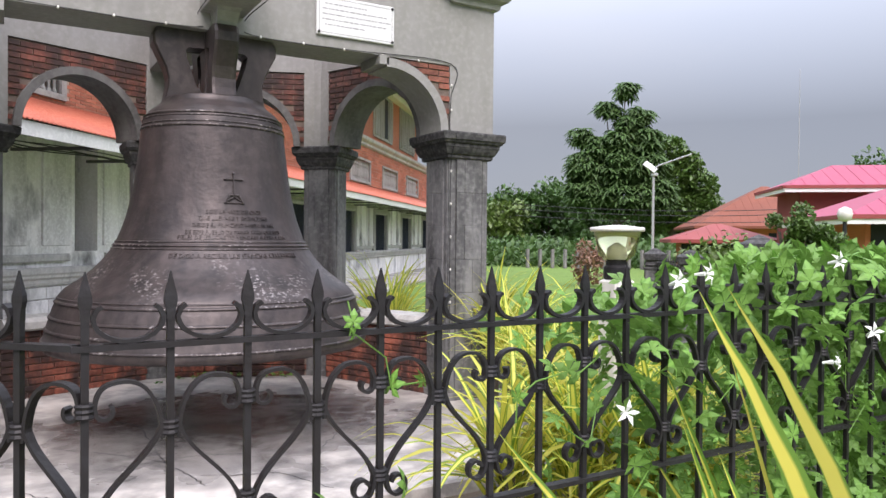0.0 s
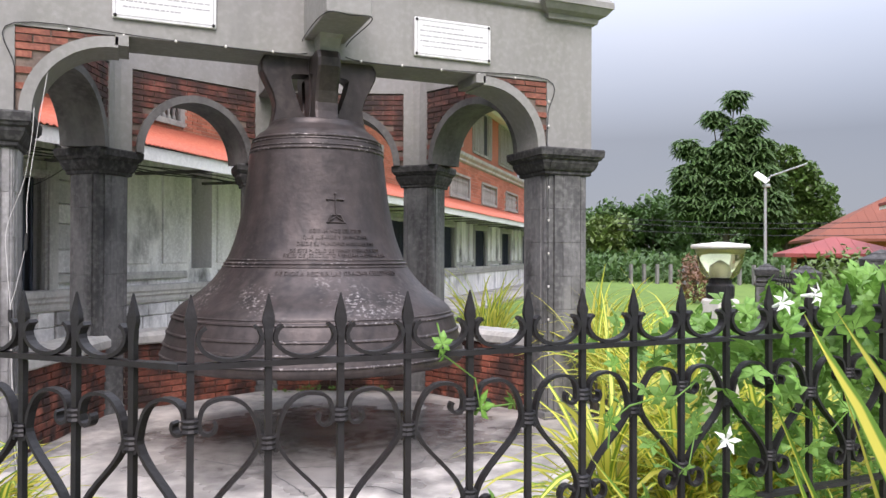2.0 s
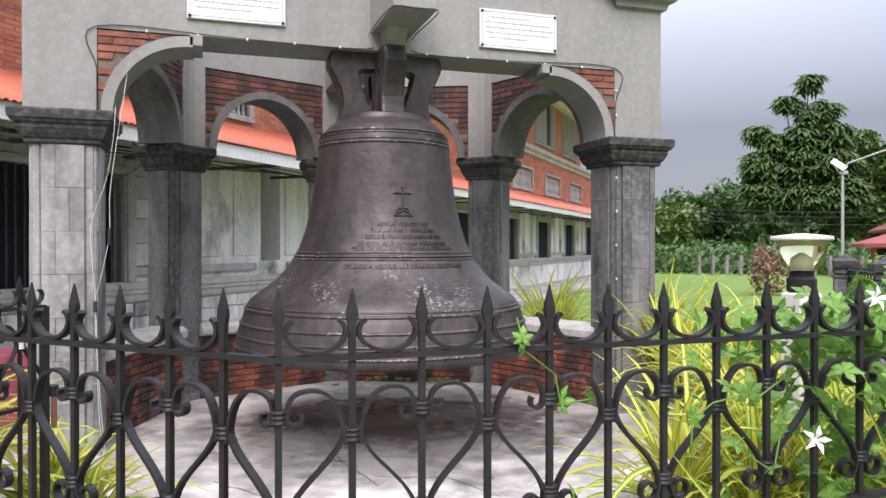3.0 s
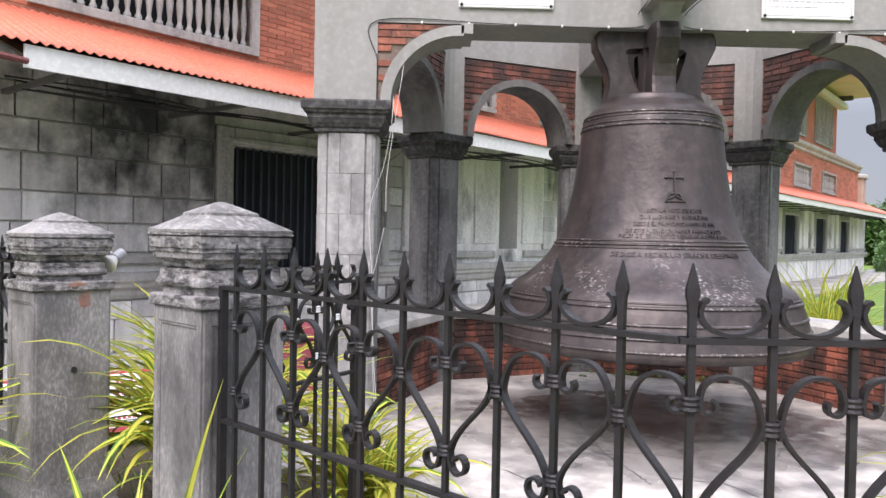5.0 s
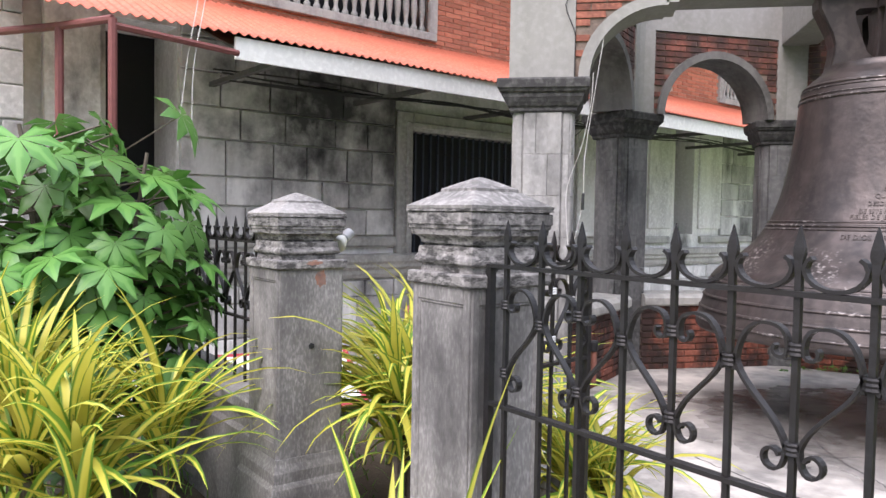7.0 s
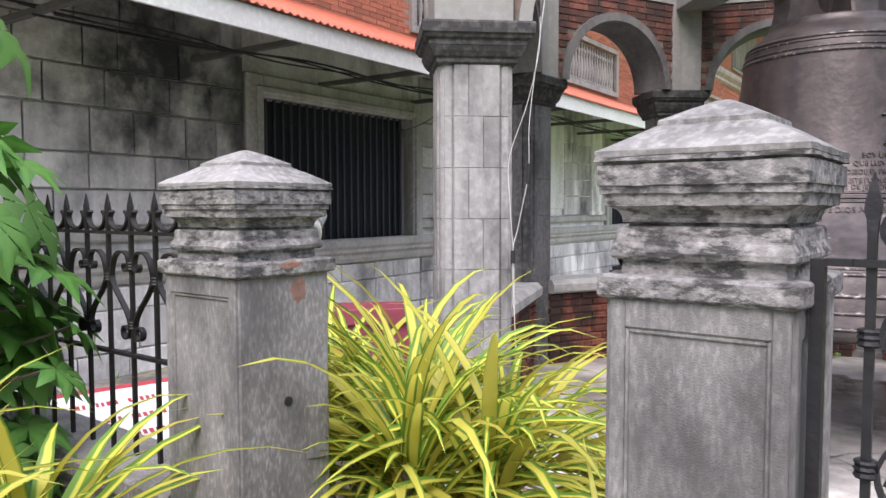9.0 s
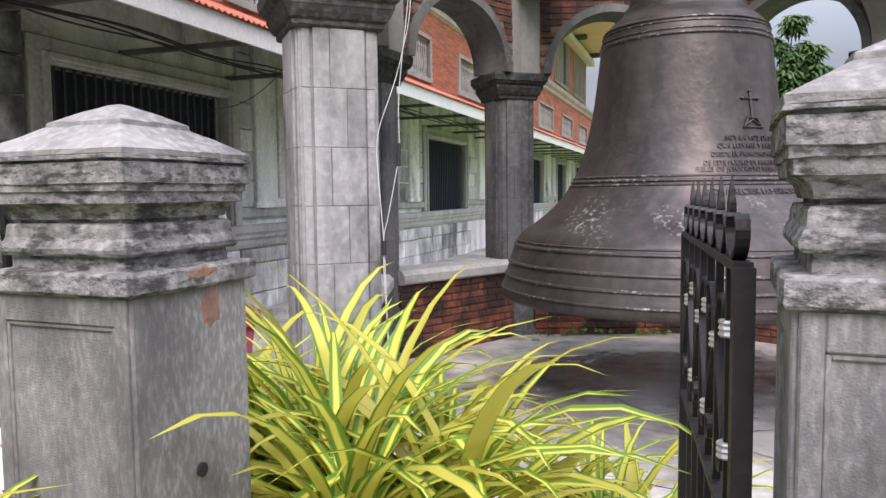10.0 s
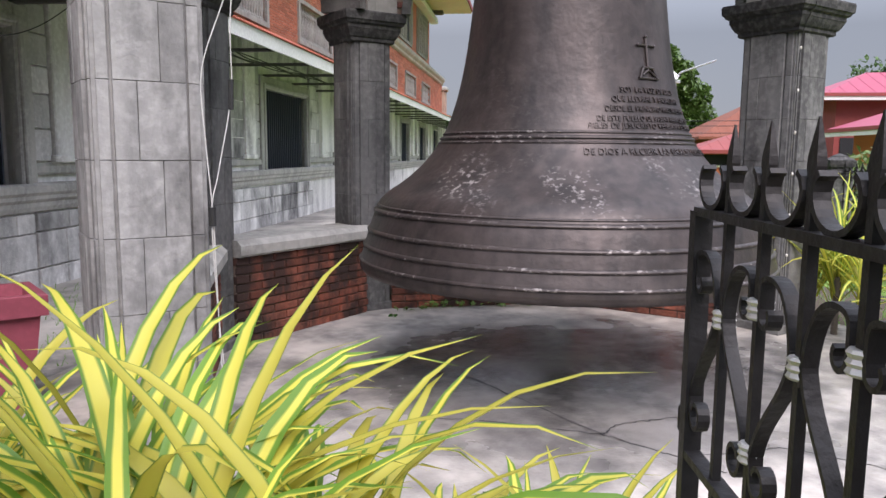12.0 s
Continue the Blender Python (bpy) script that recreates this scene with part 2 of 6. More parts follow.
M_BRONZE = bronze_mat("bell_bronze", 0.49, 0.64, True)
# for the rings: wear and edge glints, both put into the pale patches
M_BRONZEW = bronze_mat("worn_glint_bronze", 0.40, 0.62)
M_IRON = mat("black_iron", (0.011, 0.011, 0.012), 0.5, metal=0.0, dark=(0.024, 0.016, 0.012), light=(0.024, 0.024, 0.026), stain=0.3, bump=0.25, spec=0.3)
M_SILVER = mat("silver_paint", (0.55, 0.55, 0.54), 0.4, metal=0.5, stain=0.4, bump=0.1)
M_GATE = mouldy(mat("gate_pillar_stone", (0.21, 0.202, 0.197), 0.9, stain=0.6, dark=(0.08, 0.077, 0.075), light=(0.40, 0.39, 0.375), fine=120, big=0.8, streak=True, bump=0.3, bump_scale=330), 3.2, 0.48, 0.68, (0.055, 0.053, 0.052))
M_GCAP = mouldy(crust("gate_cap_stone", (0.20, 0.192, 0.186), 0.95, stain=0.5, dark=(0.09, 0.086, 0.084), light=(0.46, 0.44, 0.425), fine=60, big=2.0, bump=0.35, bump_scale=260), 6.0, 0.50, 0.66, (0.035, 0.034, 0.033))
# stained cap tops, made paler to carry the light falling from above
M_GTOP = mouldy(mat("skylit_cap_stone", (0.25, 0.24, 0.23), 0.95, stain=0.8, dark=(0.075, 0.072, 0.07), light=(0.40, 0.385, 0.37), fine=60, big=3.0, bump=0.35, bump_scale=260), 6.0, 0.52, 0.68, (0.06, 0.058, 0.056))
M_RUST = mat("orange_repair_mortar", (0.26, 0.115, 0.075), 0.9, stain=0.9, dark=(0.12, 0.09, 0.08), light=(0.33, 0.19, 0.14), big=14, bump=0.5)
M_WALLST = mouldy(mat("church_stone", (0.72, 0.71, 0.69), 0.9, stain=0.55, dark=(0.28, 0.275, 0.265), light=(0.78, 0.77, 0.75), big=0.9, streak=True, bump=0.45, obj_rand=0.24), 1.3, 0.48, 0.66, (0.055, 0.054, 0.055))
def black_patch(m, centre, size):
    """One big patch of black mould where the awning leaks."""
    N, L = m.node_tree.nodes, m.node_tree.links
    p = N["Principled BSDF"]
    old = p.inputs["Base Color"].links[0].from_socket
    geo = N.new("ShaderNodeNewGeometry")
    mp = N.new("ShaderNodeMapping")
    mp.inputs["Location"].default_value = tuple(-c * s for c, s in zip(centre, size))
    mp.inputs["Scale"].default_value = size
    L.new(geo.outputs["Position"], mp.inputs[0])
    ln = N.new("ShaderNodeVectorMath")
    ln.operation = "LENGTH"
    L.new(mp.outputs[0], ln.inputs[0])
    n1 = N.new("ShaderNodeTexNoise")
    n1.inputs["Scale"].default_value, n1.inputs["Detail"].default_value = 2.6, 8
    n1.inputs["Roughness"].default_value = 0.62
    L.new(geo.outputs["Position"], n1.inputs["Vector"])
    ad = N.new("ShaderNodeMath")
    ad.operation = "MULTIPLY_ADD"
    ad.inputs[1].default_value = 2.4
    L.new(n1.outputs["Fac"], ad.inputs[0])
    L.new(ln.outputs["Value"], ad.inputs[2])
    rp = N.new("ShaderNodeMapRange")
    rp.inputs["From Min"].default_value, rp.inputs["From Max"].default_value = 2.15, 1.45
    rp.inputs["To Max"].default_value = 0.93
    L.new(ad.outputs[0], rp.inputs["Value"])
    mx = N.new("ShaderNodeMixRGB")
    mx.inputs[2].default_value = (0.02, 0.021, 0.024, 1)
    L.new(rp.outputs[0], mx.inputs[0])
    L.new(old, mx.inputs[1])
    L.new(mx.outputs[0], p.inputs["Base Color"])
    return m


black_patch(M_WALLST, (-4.40, 1.75, 2.4), (0.78, 0.78, 1.25))
M_WALLW = mouldy(mat("whitewashed_stone", (0.84, 0.825, 0.79), 0.85, stain=0.5, dark=(0.36, 0.352, 0.335), big=0.9, streak=True, bump=0.25, obj_rand=0.12), 1.5, 0.55, 0.72, (0.09, 0.09, 0.085))
M_TRIM = mat("grey_trim", (0.45, 0.44, 0.41), 0.8, stain=0.5, dark=(0.17, 0.17, 0.16), streak=True, bump=0.2)
M_AWN = mat("orange_painted_sheet", (0.60, 0.165, 0.10), 0.55, stain=0.35, dark=(0.42, 0.10, 0.06), light=(0.68, 0.26, 0.17), big=1.6, bump=0.08)
M_FASCIA = mat("white_fascia", (0.66, 0.66, 0.64), 0.6, stain=0.3, dark=(0.4, 0.4, 0.38), bump=0.05)
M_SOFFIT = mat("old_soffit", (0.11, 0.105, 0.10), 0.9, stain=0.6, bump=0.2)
# near-black: the darkness of unlit rooms, holes and cracks put into the colour
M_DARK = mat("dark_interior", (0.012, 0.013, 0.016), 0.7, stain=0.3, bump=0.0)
M_BAR = mat("window_bar_iron", (0.05, 0.06, 0.085), 0.6, metal=0.2, stain=0.4, bump=0.1)
M_BALU = mat("grey_painted_wood", (0.38, 0.365, 0.345), 0.75, stain=0.6, dark=(0.15, 0.145, 0.14), bump=0.2, streak=True)
M_CREAM = mat("cream_soffit", (0.62, 0.55, 0.38), 0.7, stain=0.3, bump=0.05)
M_CAPIZ = mat("shell_window_panes", (0.30, 0.28, 0.25), 0.5, stain=0.5, bump=0.05)
M_SLAB = mat("wet_concrete_slab", (0.44, 0.415, 0.38), 0.6, stain=0.9, dark=(0.10, 0.10, 0.10), light=(0.47, 0.44, 0.40), big=1.1, fine=9, bump=0.2)
def slab_mat():
    """Stained concrete with a dark wet patch under the bell that also carries its shade."""
    m = mouldy(mat("wet_concrete", (0.56, 0.515, 0.465), 0.6, stain=0.9, dark=(0.15, 0.145, 0.14), light=(0.64, 0.60, 0.55), big=1.3, fine=9, bump=0.2), 1.9, 0.50, 0.66, (0.16, 0.15, 0.145))
    N, L = m.node_tree.nodes, m.node_tree.links
    p = N["Principled BSDF"]
    old = p.inputs["Base Color"].links[0].from_socket
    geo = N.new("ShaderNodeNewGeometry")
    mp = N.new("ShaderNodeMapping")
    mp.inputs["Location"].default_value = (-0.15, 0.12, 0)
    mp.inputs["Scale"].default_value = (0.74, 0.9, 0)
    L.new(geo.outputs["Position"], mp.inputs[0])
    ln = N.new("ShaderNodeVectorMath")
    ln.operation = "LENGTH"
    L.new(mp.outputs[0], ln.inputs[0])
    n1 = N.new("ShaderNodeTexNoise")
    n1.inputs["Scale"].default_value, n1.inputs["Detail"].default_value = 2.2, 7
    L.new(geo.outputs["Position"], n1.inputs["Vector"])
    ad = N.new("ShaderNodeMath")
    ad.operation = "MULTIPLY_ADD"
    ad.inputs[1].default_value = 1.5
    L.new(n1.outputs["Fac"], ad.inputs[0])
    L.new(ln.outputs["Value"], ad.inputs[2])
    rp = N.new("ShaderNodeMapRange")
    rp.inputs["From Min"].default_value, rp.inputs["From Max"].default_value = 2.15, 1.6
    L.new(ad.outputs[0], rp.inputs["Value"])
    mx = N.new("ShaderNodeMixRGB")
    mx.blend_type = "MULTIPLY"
    # wet tone and the shade beneath the bell, both put into the colour
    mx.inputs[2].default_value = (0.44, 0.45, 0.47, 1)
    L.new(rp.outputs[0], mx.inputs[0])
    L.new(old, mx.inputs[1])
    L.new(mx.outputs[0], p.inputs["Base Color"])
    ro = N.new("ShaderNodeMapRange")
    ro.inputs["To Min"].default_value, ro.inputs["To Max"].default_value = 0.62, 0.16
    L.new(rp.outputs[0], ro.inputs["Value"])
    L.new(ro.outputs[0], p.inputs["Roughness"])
    return m


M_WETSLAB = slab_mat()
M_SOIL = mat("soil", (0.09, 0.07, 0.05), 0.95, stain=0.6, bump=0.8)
M_GRASS = mat("lawn", (0.11, 0.19, 0.03), 0.95, stain=0.6, dark=(0.07, 0.13, 0.02), light=(0.19, 0.28, 0.06), big=0.5, fine=6, bump=0.9, bump_scale=30)
M_PLAQ = mat("white_marble", (0.66, 0.66, 0.65), 0.35, stain=0.2, bump=0.02)
M_INK = mat("engraved_letter", (0.33, 0.33, 0.33), 0.8, stain=0.2, bump=0.0)
M_PINK = mat("pink_roof_sheet", (0.33, 0.05, 0.095), 0.5, stain=0.2, bump=0.05)
M_TILE = mat("red_brown_roof_tile", (0.19, 0.060, 0.035), 0.8, stain=0.4, big=0.5, bump=0.4, bump_scale=6)
M_REDR = mat("red_roof_sheet", (0.25, 0.05, 0.045), 0.6, stain=0.3, bump=0.1)
M_ORWALL = mat("orange_house_wall", (0.50, 0.15, 0.07), 0.8, stain=0.2, bump=0.05)
M_WIRE = mat("white_cable", (0.52, 0.51, 0.49), 0.5, stain=0.3, bump=0.0)
M_WIREB = mat("black_cable", (0.02, 0.02, 0.02), 0.6, stain=0.2, bump=0.0)
M_REDPIPE = mat("rust_red_pipe", (0.16, 0.05, 0.045), 0.6, stain=0.5, bump=0.2)
M_STEEL = mat("galvanised_steel", (0.42, 0.43, 0.44), 0.45, metal=0.5, stain=0.3, bump=0.05)
M_PLAST = mat("white_plastic", (0.62, 0.60, 0.55), 0.4, stain=0.25, bump=0.0)
M_SIGN = mat("white_sign_sheet", (0.70, 0.70, 0.69), 0.5, stain=0.15, bump=0.0)
M_POT = mat("maroon_glaze", (0.26, 0.06, 0.085), 0.5, stain=0.4, bump=0.1)
M_SIGNR = mat("red_sign_paint", (0.38, 0.05, 0.06), 0.5, stain=0.15, bump=0.0)
M_BARK = mat("bark", (0.12, 0.10, 0.08), 0.95, stain=0.6, bump=0.8)
M_STRAP = leaf_mat("variegated_strap_leaf", (0.13, 0.26, 0.032), (0.68, 0.62, 0.10), trans=0.40)
M_STRAP2 = leaf_mat("yellow_strap_leaf", (0.20, 0.33, 0.04), (0.74, 0.70, 0.11), trans=0.46)
M_LEAF = leaf_mat("broad_green_leaf", (0.06, 0.19, 0.03), (0.10, 0.25, 0.05))
M_VINE = leaf_mat("vine_leaf", (0.10, 0.23, 0.032), (0.15, 0.31, 0.05), 0.6)
M_TREE = leaf_mat("tree_leaf", (0.045, 0.10, 0.025), (0.07, 0.14, 0.032), 0.6)
M_TREE2 = leaf_mat("pale_tree_leaf", (0.09, 0.15, 0.03), (0.12, 0.18, 0.04))
M_TREE3 = leaf_mat("light_tree_leaf", (0.055, 0.115, 0.022), (0.085, 0.155, 0.03))
M_PETAL = leaf_mat("white_petal", (0.80, 0.82, 0.75), (0.82, 0.84, 0.78))
M_DRY = leaf_mat("dry_brown_leaf", (0.20, 0.10, 0.06), (0.24, 0.13, 0.08))
M_RUSTB = mat("rusty_bolt", (0.18, 0.07, 0.05), 0.8, stain=0.5, bump=0.3)


def glass(name, tint, rough=0.05):
    m = bpy.data.materials.new(name)
    m.use_nodes = True
    p = m.node_tree.nodes["Principled BSDF"]
    p.inputs["Base Color"].default_value = (*tint, 1)
    p.inputs["Transmission Weight"].default_value = 1.0
    p.inputs["Roughness"].default_value = rough
    return m


M_GLASS = glass("lamp_glass", (0.86, 0.90, 0.55), 0.08)


# ---- builders ----
class Mesh:
    """Vertices, faces and leaf coordinates that grow piece by piece."""

    def __init__(self):
        self.v, self.f, self.uv = [], [], []

    def add(self, verts, faces, m=None, uvs=None):
        k = len(self.v)
        self.v += [tuple(m @ Vector(p)) if m is not None else tuple(p) for p in verts]
        self.f += [tuple(i + k for i in f) for f in faces]
        self.uv += list(uvs) if uvs else [(0.5, 0.5)] * len(verts)
        return self

    def box(self, x0, x1, y0, y1, z0, z1, m=None, bevel=0.0):
        if bevel <= 0:
            v = [(x, y, z) for z in (z0, z1) for y in (y0, y1) for x in (x0, x1)]
            return self.add(v, [(0, 2, 3, 1), (4, 5, 7, 6), (0, 1, 5, 4), (2, 6, 7, 3), (0, 4, 6, 2), (1, 3, 7, 5)], m)
        b = bevel
        ring = lambda x0, x1, y0, y1, z: [(x0 + b, y0, z), (x1 - b, y0, z), (x1, y0 + b, z), (x1, y1 - b, z), (x1 - b, y1, z), (x0 + b, y1, z), (x0, y1 - b, z), (x0, y0 + b, z)]
        rings = [ring(x0 + b, x1 - b, y0 + b, y1 - b, z0), ring(x0, x1, y0, y1, z0 + b), ring(x0, x1, y0, y1, z1 - b), ring(x0 + b, x1 - b, y0 + b, y1 - b, z1)]
        return self.loft(rings, True, m)

    def loft(self, rings, caps=True, m=None, closed=True):
        n = len(rings[0])
        v = [p for r in rings for p in r]
        f = []
        for j in range(len(rings) - 1):
            for i in range(n if closed else n - 1):
                a, b = j * n + i, j * n + (i + 1) % n
                f.append((a, b, b + n, a + n))
        if caps:
            f.append(tuple(reversed(range(n))))
            f.append(tuple(range((len(rings) - 1) * n, len(rings) * n)))
        return self.add(v, f, m)

    def square_profile(self, rows, m=None, cx=0.0, cy=0.0):
        """rows of (half width, z): a square stack with mouldings."""
        return self.loft([[(cx - h, cy - h, z), (cx + h, cy - h, z), (cx + h, cy + h, z), (cx - h, cy + h, z)] for h, z in rows], True, m)

    def rough_profile(self, rows, rng, seg=9, jitter=0.0006):
        """A square stack whose edges and faces are slightly worn and uneven."""
        rings = []
        for h, z in rows:
            r = []
            for k in range(4):
                for i in range(seg):
                    u = -h + 2 * h * i / seg
                    x, y = ((u, -h), (h, u), (-u, h), (-h, -u))[k]
                    g = 1 - (0.008 + rng.random() * 0.012 if i == 0 and h > 0.02 else rng.gauss(0, jitter) / max(h, 0.02))
                    r.append((x * g, y * g, z + (rng.gauss(0, jitter) if h > 0.02 else 0)))
            rings.append(r)
        return self.loft(rings, True)

    def lathe(self, rows, n=32, m=None, cx=0.0, cy=0.0, caps=True):
        return self.loft([[(cx + r * math.cos(2 * math.pi * i / n), cy + r * math.sin(2 * math.pi * i / n), z) for i in range(n)] for r, z in rows], caps, m)

    def tube(self, pts, r, n=6, m=None, taper=None):
        pts = [Vector(p) for p in pts]
        rings = []
        up = Vector((0.13, 0.31, 0.94)).normalized()
        for i, p in enumerate(pts):
            d = (pts[min(i + 1, len(pts) - 1)] - pts[max(i - 1, 0)]).normalized()
            a = d.cross(up)
            if a.length < 1e-3:
                a = d.cross(Vector((1, 0, 0)))
            a.normalize()
            b = d.cross(a)
            rr = r if taper is None else r * (1 + (taper - 1) * i / (len(pts) - 1))
            rings.append([tuple(p + rr * (math.cos(2 * math.pi * k / n) * a + math.sin(2 * math.pi * k / n) * b)) for k in range(n)])
        return self.loft(rings, True, m)

    def data(self, name, material, smooth=False, uv=False):
        me = bpy.data.meshes.new(name)
        me.from_pydata(self.v, [], self.f)
        if uv:
            layer = me.uv_layers.new(name="UVMap")
            idx = np.empty(len(me.loops), dtype=np.int32)
            me.loops.foreach_get("vertex_index", idx)
            layer.data.foreach_set("uv", np.array(self.uv, dtype=np.float32)[idx].ravel())
        me.materials.append(material)
        me.validate()
        if smooth:
            me.polygons.foreach_set("use_smooth", [True] * len(me.polygons))
        return me


def thing(name, label, category, m=None, group="", kind=""):
    ob = new(name)
    ob.matrix_world = m if m is not None else Matrix()
    return tagged(ob, label, category, group, kind)


def part(name, me, material, parent, label="", smooth=False, uv=False, m=None, kind=""):
    """One mesh object under a thing or a part."""
    ob = new(name, me.data(name, material, smooth, uv) if isinstance(me, Mesh) else me)
    ob.parent = parent
    if m is not None:
        ob.matrix_basis = m
    return tagged(ob, label, "", "", kind)


def solid(name, me, material, label, category, m=None, kind="", smooth=False, uv=False, group=""):
    ob = new(name, me.data(name, material, smooth, uv))
    if m is not None:
        ob.matrix_world = m
    return tagged(ob, label, category, group, kind)


def rotz(a):
    return Matrix.Rotation(radians(a), 4, "Z")


def at(x, y, z=0.0, a=0.0):
    return Matrix.Translation((x, y, z)) @ rotz(a)


def bricks_into(mesh, x0, x1, z0, z1, y, depth, w, h, joint, rng, m=None, keep=None, relief=0.004):
    """Single bricks in running bond over a rectangle of the plane y, facing -y."""
    row, z = 0, z0
    while z < z1 - 0.01:
        zz = min(z + h, z1)
        x = x0 - (w / 2 if row % 2 else 0)
        while x < x1:
            a, b = max(x, x0), min(x + w - joint, x1)
            if b - a > 0.015 and (keep is None or keep((a + b) / 2, (z + zz) / 2, a, b, z, zz)):
                d = rng.uniform(0, relief)
                mesh.box(a, b, y - d, y + depth, z, zz - joint, m)
            x += w
        z += h
        row += 1

# ---- the large structure ----
R = 2.1                  # circle of the belfry's five pillars
CAP = 2.22               # height of the capitals
CH_AZ, CH_OFF = 40.5, -4.5
_d = Vector((math.sin(radians(CH_AZ)), math.cos(radians(CH_AZ)), 0))
_n = Vector((_d.y, -_d.x, 0))
CH = Matrix.Translation(_n * CH_OFF) @ rotz(90 - CH_AZ)   # church: x along the wall, -y towards the belfry
rng = random.Random(7)

# ground to the horizon
g = Mesh()
g.add([(-900, -900, -0.12), (900, -900, -0.12), (900, 900, -0.12), (-900, 900, -0.12)], [(0, 1, 2, 3)])
solid("ground", g, M_GRASS, "wide green lawn of short grass around the belfry", "ground", kind="structure")

# soil bed inside and outside the fence
b = Mesh()
def octagon(ap, z, n=8):
    r = ap / math.cos(math.pi / 8)
    return [(r * math.cos(math.pi / 8 + i * math.pi / 4), r * math.sin(math.pi / 8 + i * math.pi / 4), z) for i in range(n)]
b.loft([octagon(4.6, -0.3), octagon(4.5, -0.085)])
solid("flower_bed", b, M_SOIL, "bare dark soil bed round the belfry", "soil", kind="structure")

# slab: octagon with a straight front edge and a path to the gate
s = Mesh()
outline = [(-0.9, -1.95), (1.95, -1.95), (2.6, -1.1), (2.6, 1.1), (1.1, 2.6), (-1.1, 2.6), (-2.6, 1.1), (-2.6, -0.75), (-2.25, -1.25), (-1.75, -1.6), (-2.55, -2.55), (-2.3, -2.95), (-1.6, -3.0), (-1.2, -2.4)]
s.loft([[(x, y, -0.2) for x, y in outline], [(x, y, -0.012) for x, y in outline], [(x * 0.996, y * 0.996, 0.0) for x, y in outline]])
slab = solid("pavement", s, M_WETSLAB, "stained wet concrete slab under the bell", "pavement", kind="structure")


# unseen concrete ground outside the fence, added to bounce neutral light onto the fronts
fc = Mesh()
fc.box(-9.0, 2.5, -14.0, -3.0, -0.3, -0.108)
solid("bounce_ground", fc, M_SLAB, "unseen concrete ground added outside the fence to bounce light", "pavement", kind="structure")

# concrete path along the church
pv = Mesh()
pv.box(-6.0, 46.0, -2.1, 0.4, -0.3, -0.04, CH)
solid("church_pavement", pv, M_SLAB, "worn concrete path along the church wall", "pavement", kind="structure")


def pillar(m, material, label, k_=1.0):
    """k_: width of the pillar against the wide front ones."""
    t = thing("belfry_pillar", label, "pillar", m @ Matrix.Diagonal((k_, k_, 1, 1)), "belfry pillars")
    core = Mesh()
    core.square_profile([(0.19, 0), (0.19, CAP - 0.2)])
    part("core", core, material, t)
    base = Mesh()
    base.square_profile([(0.218, 0.0), (0.218, 0.05), (0.212, 0.06)])
    part("base", base, material, t)
    cap = Mesh()
    z = CAP
    cap.square_profile([(0.212, z - 0.215), (0.222, z - 0.205), (0.222, z - 0.185), (0.235, z - 0.175), (0.25, z - 0.15), (0.26, z - 0.125), (0.264, z - 0.12), (0.264, z - 0.095), (0.282, z - 0.085), (0.289, z - 0.07), (0.30, z - 0.062), (0.304, z - 0.012), (0.298, z)])
    part("capital", cap, M_CAP, t, "blackened moulded stone capital")
    # facing blocks on the four sides, in staggered courses, proud of the core
    n, h = 7, (CAP - 0.215 - 0.06) / 7
    k = 0
    for side in range(4):
        for j in range(n):
            z0 = 0.06 + j * h
            cut = (0.035 if (j + side) % 2 else -0.045)
            for a, bb in ((-0.125, cut), (cut, 0.125)):
                blk = Mesh()
                blk.box(a + 0.001, bb - 0.001, -0.209 - 0.0012 * ((k * 7) % 3), -0.15, z0 + 0.001, z0 + h - 0.001, rotz(90 * side), bevel=0.0015)
                part("stone_block", blk, material, t)
                k += 1
            for a, bb in ((-0.176, -0.135), (0.135, 0.176)):
                blk = Mesh()
                blk.box(a, bb, -0.199, -0.15, z0 + 0.001, z0 + h - 0.001, rotz(90 * side), bevel=0.002)
                part("edge_strip", blk, material, t)
                k += 1
    return t


PILLARS = []
for i, ang in enumerate((180, 135, 90, 45, 0)):
    x, y = R * math.cos(radians(ang)) - (0.05 if ang == 90 else 0.0), R * math.sin(radians(ang))
    mt = M_STONE if ang in (180,) else (M_STONE_D if ang in (135, 90, 45) else M_STONE_D)
    lab = "pale grey stone block pillar with a black moulded capital" if ang == 180 else "dark weathered stone block pillar with a black moulded capital"
    PILLARS.append(pillar(at(x, y, 0, {180: 0, 135: 45, 90: 0, 45: 45, 0: 0}[ang]), mt, lab, 1.0 if ang in (0, 180) else 0.82))

# ---- belfry walls above the capitals ----
TOP = 3.34
belfry = thing("belfry_superstructure", "grey painted concrete belfry with brick arches on five pillars", "belfry")


def arch_ring(mesh, cx, z0, r0, r1, y0, y1, a0, a1, n=20, m=None, sx=1.0):
    """A bent band from angle a0 to a1 (degrees) between radii r0 and r1 and depths y0 to y1."""
    rings = []
    for i in range(n + 1):
        a = radians(a0 + (a1 - a0) * i / n)
        c, sn = math.cos(a) * sx, math.sin(a)
        rings.append([(cx + r0 * c, y0, z0 + r0 * sn), (cx + r1 * c, y0, z0 + r1 * sn), (cx + r1 * c, y1, z0 + r1 * sn), (cx + r0 * c, y1, z0 + r0 * sn)])
    if (a1 > a0) == (sx > 0):
        rings.reverse()
    return mesh.loft(rings, True, m)


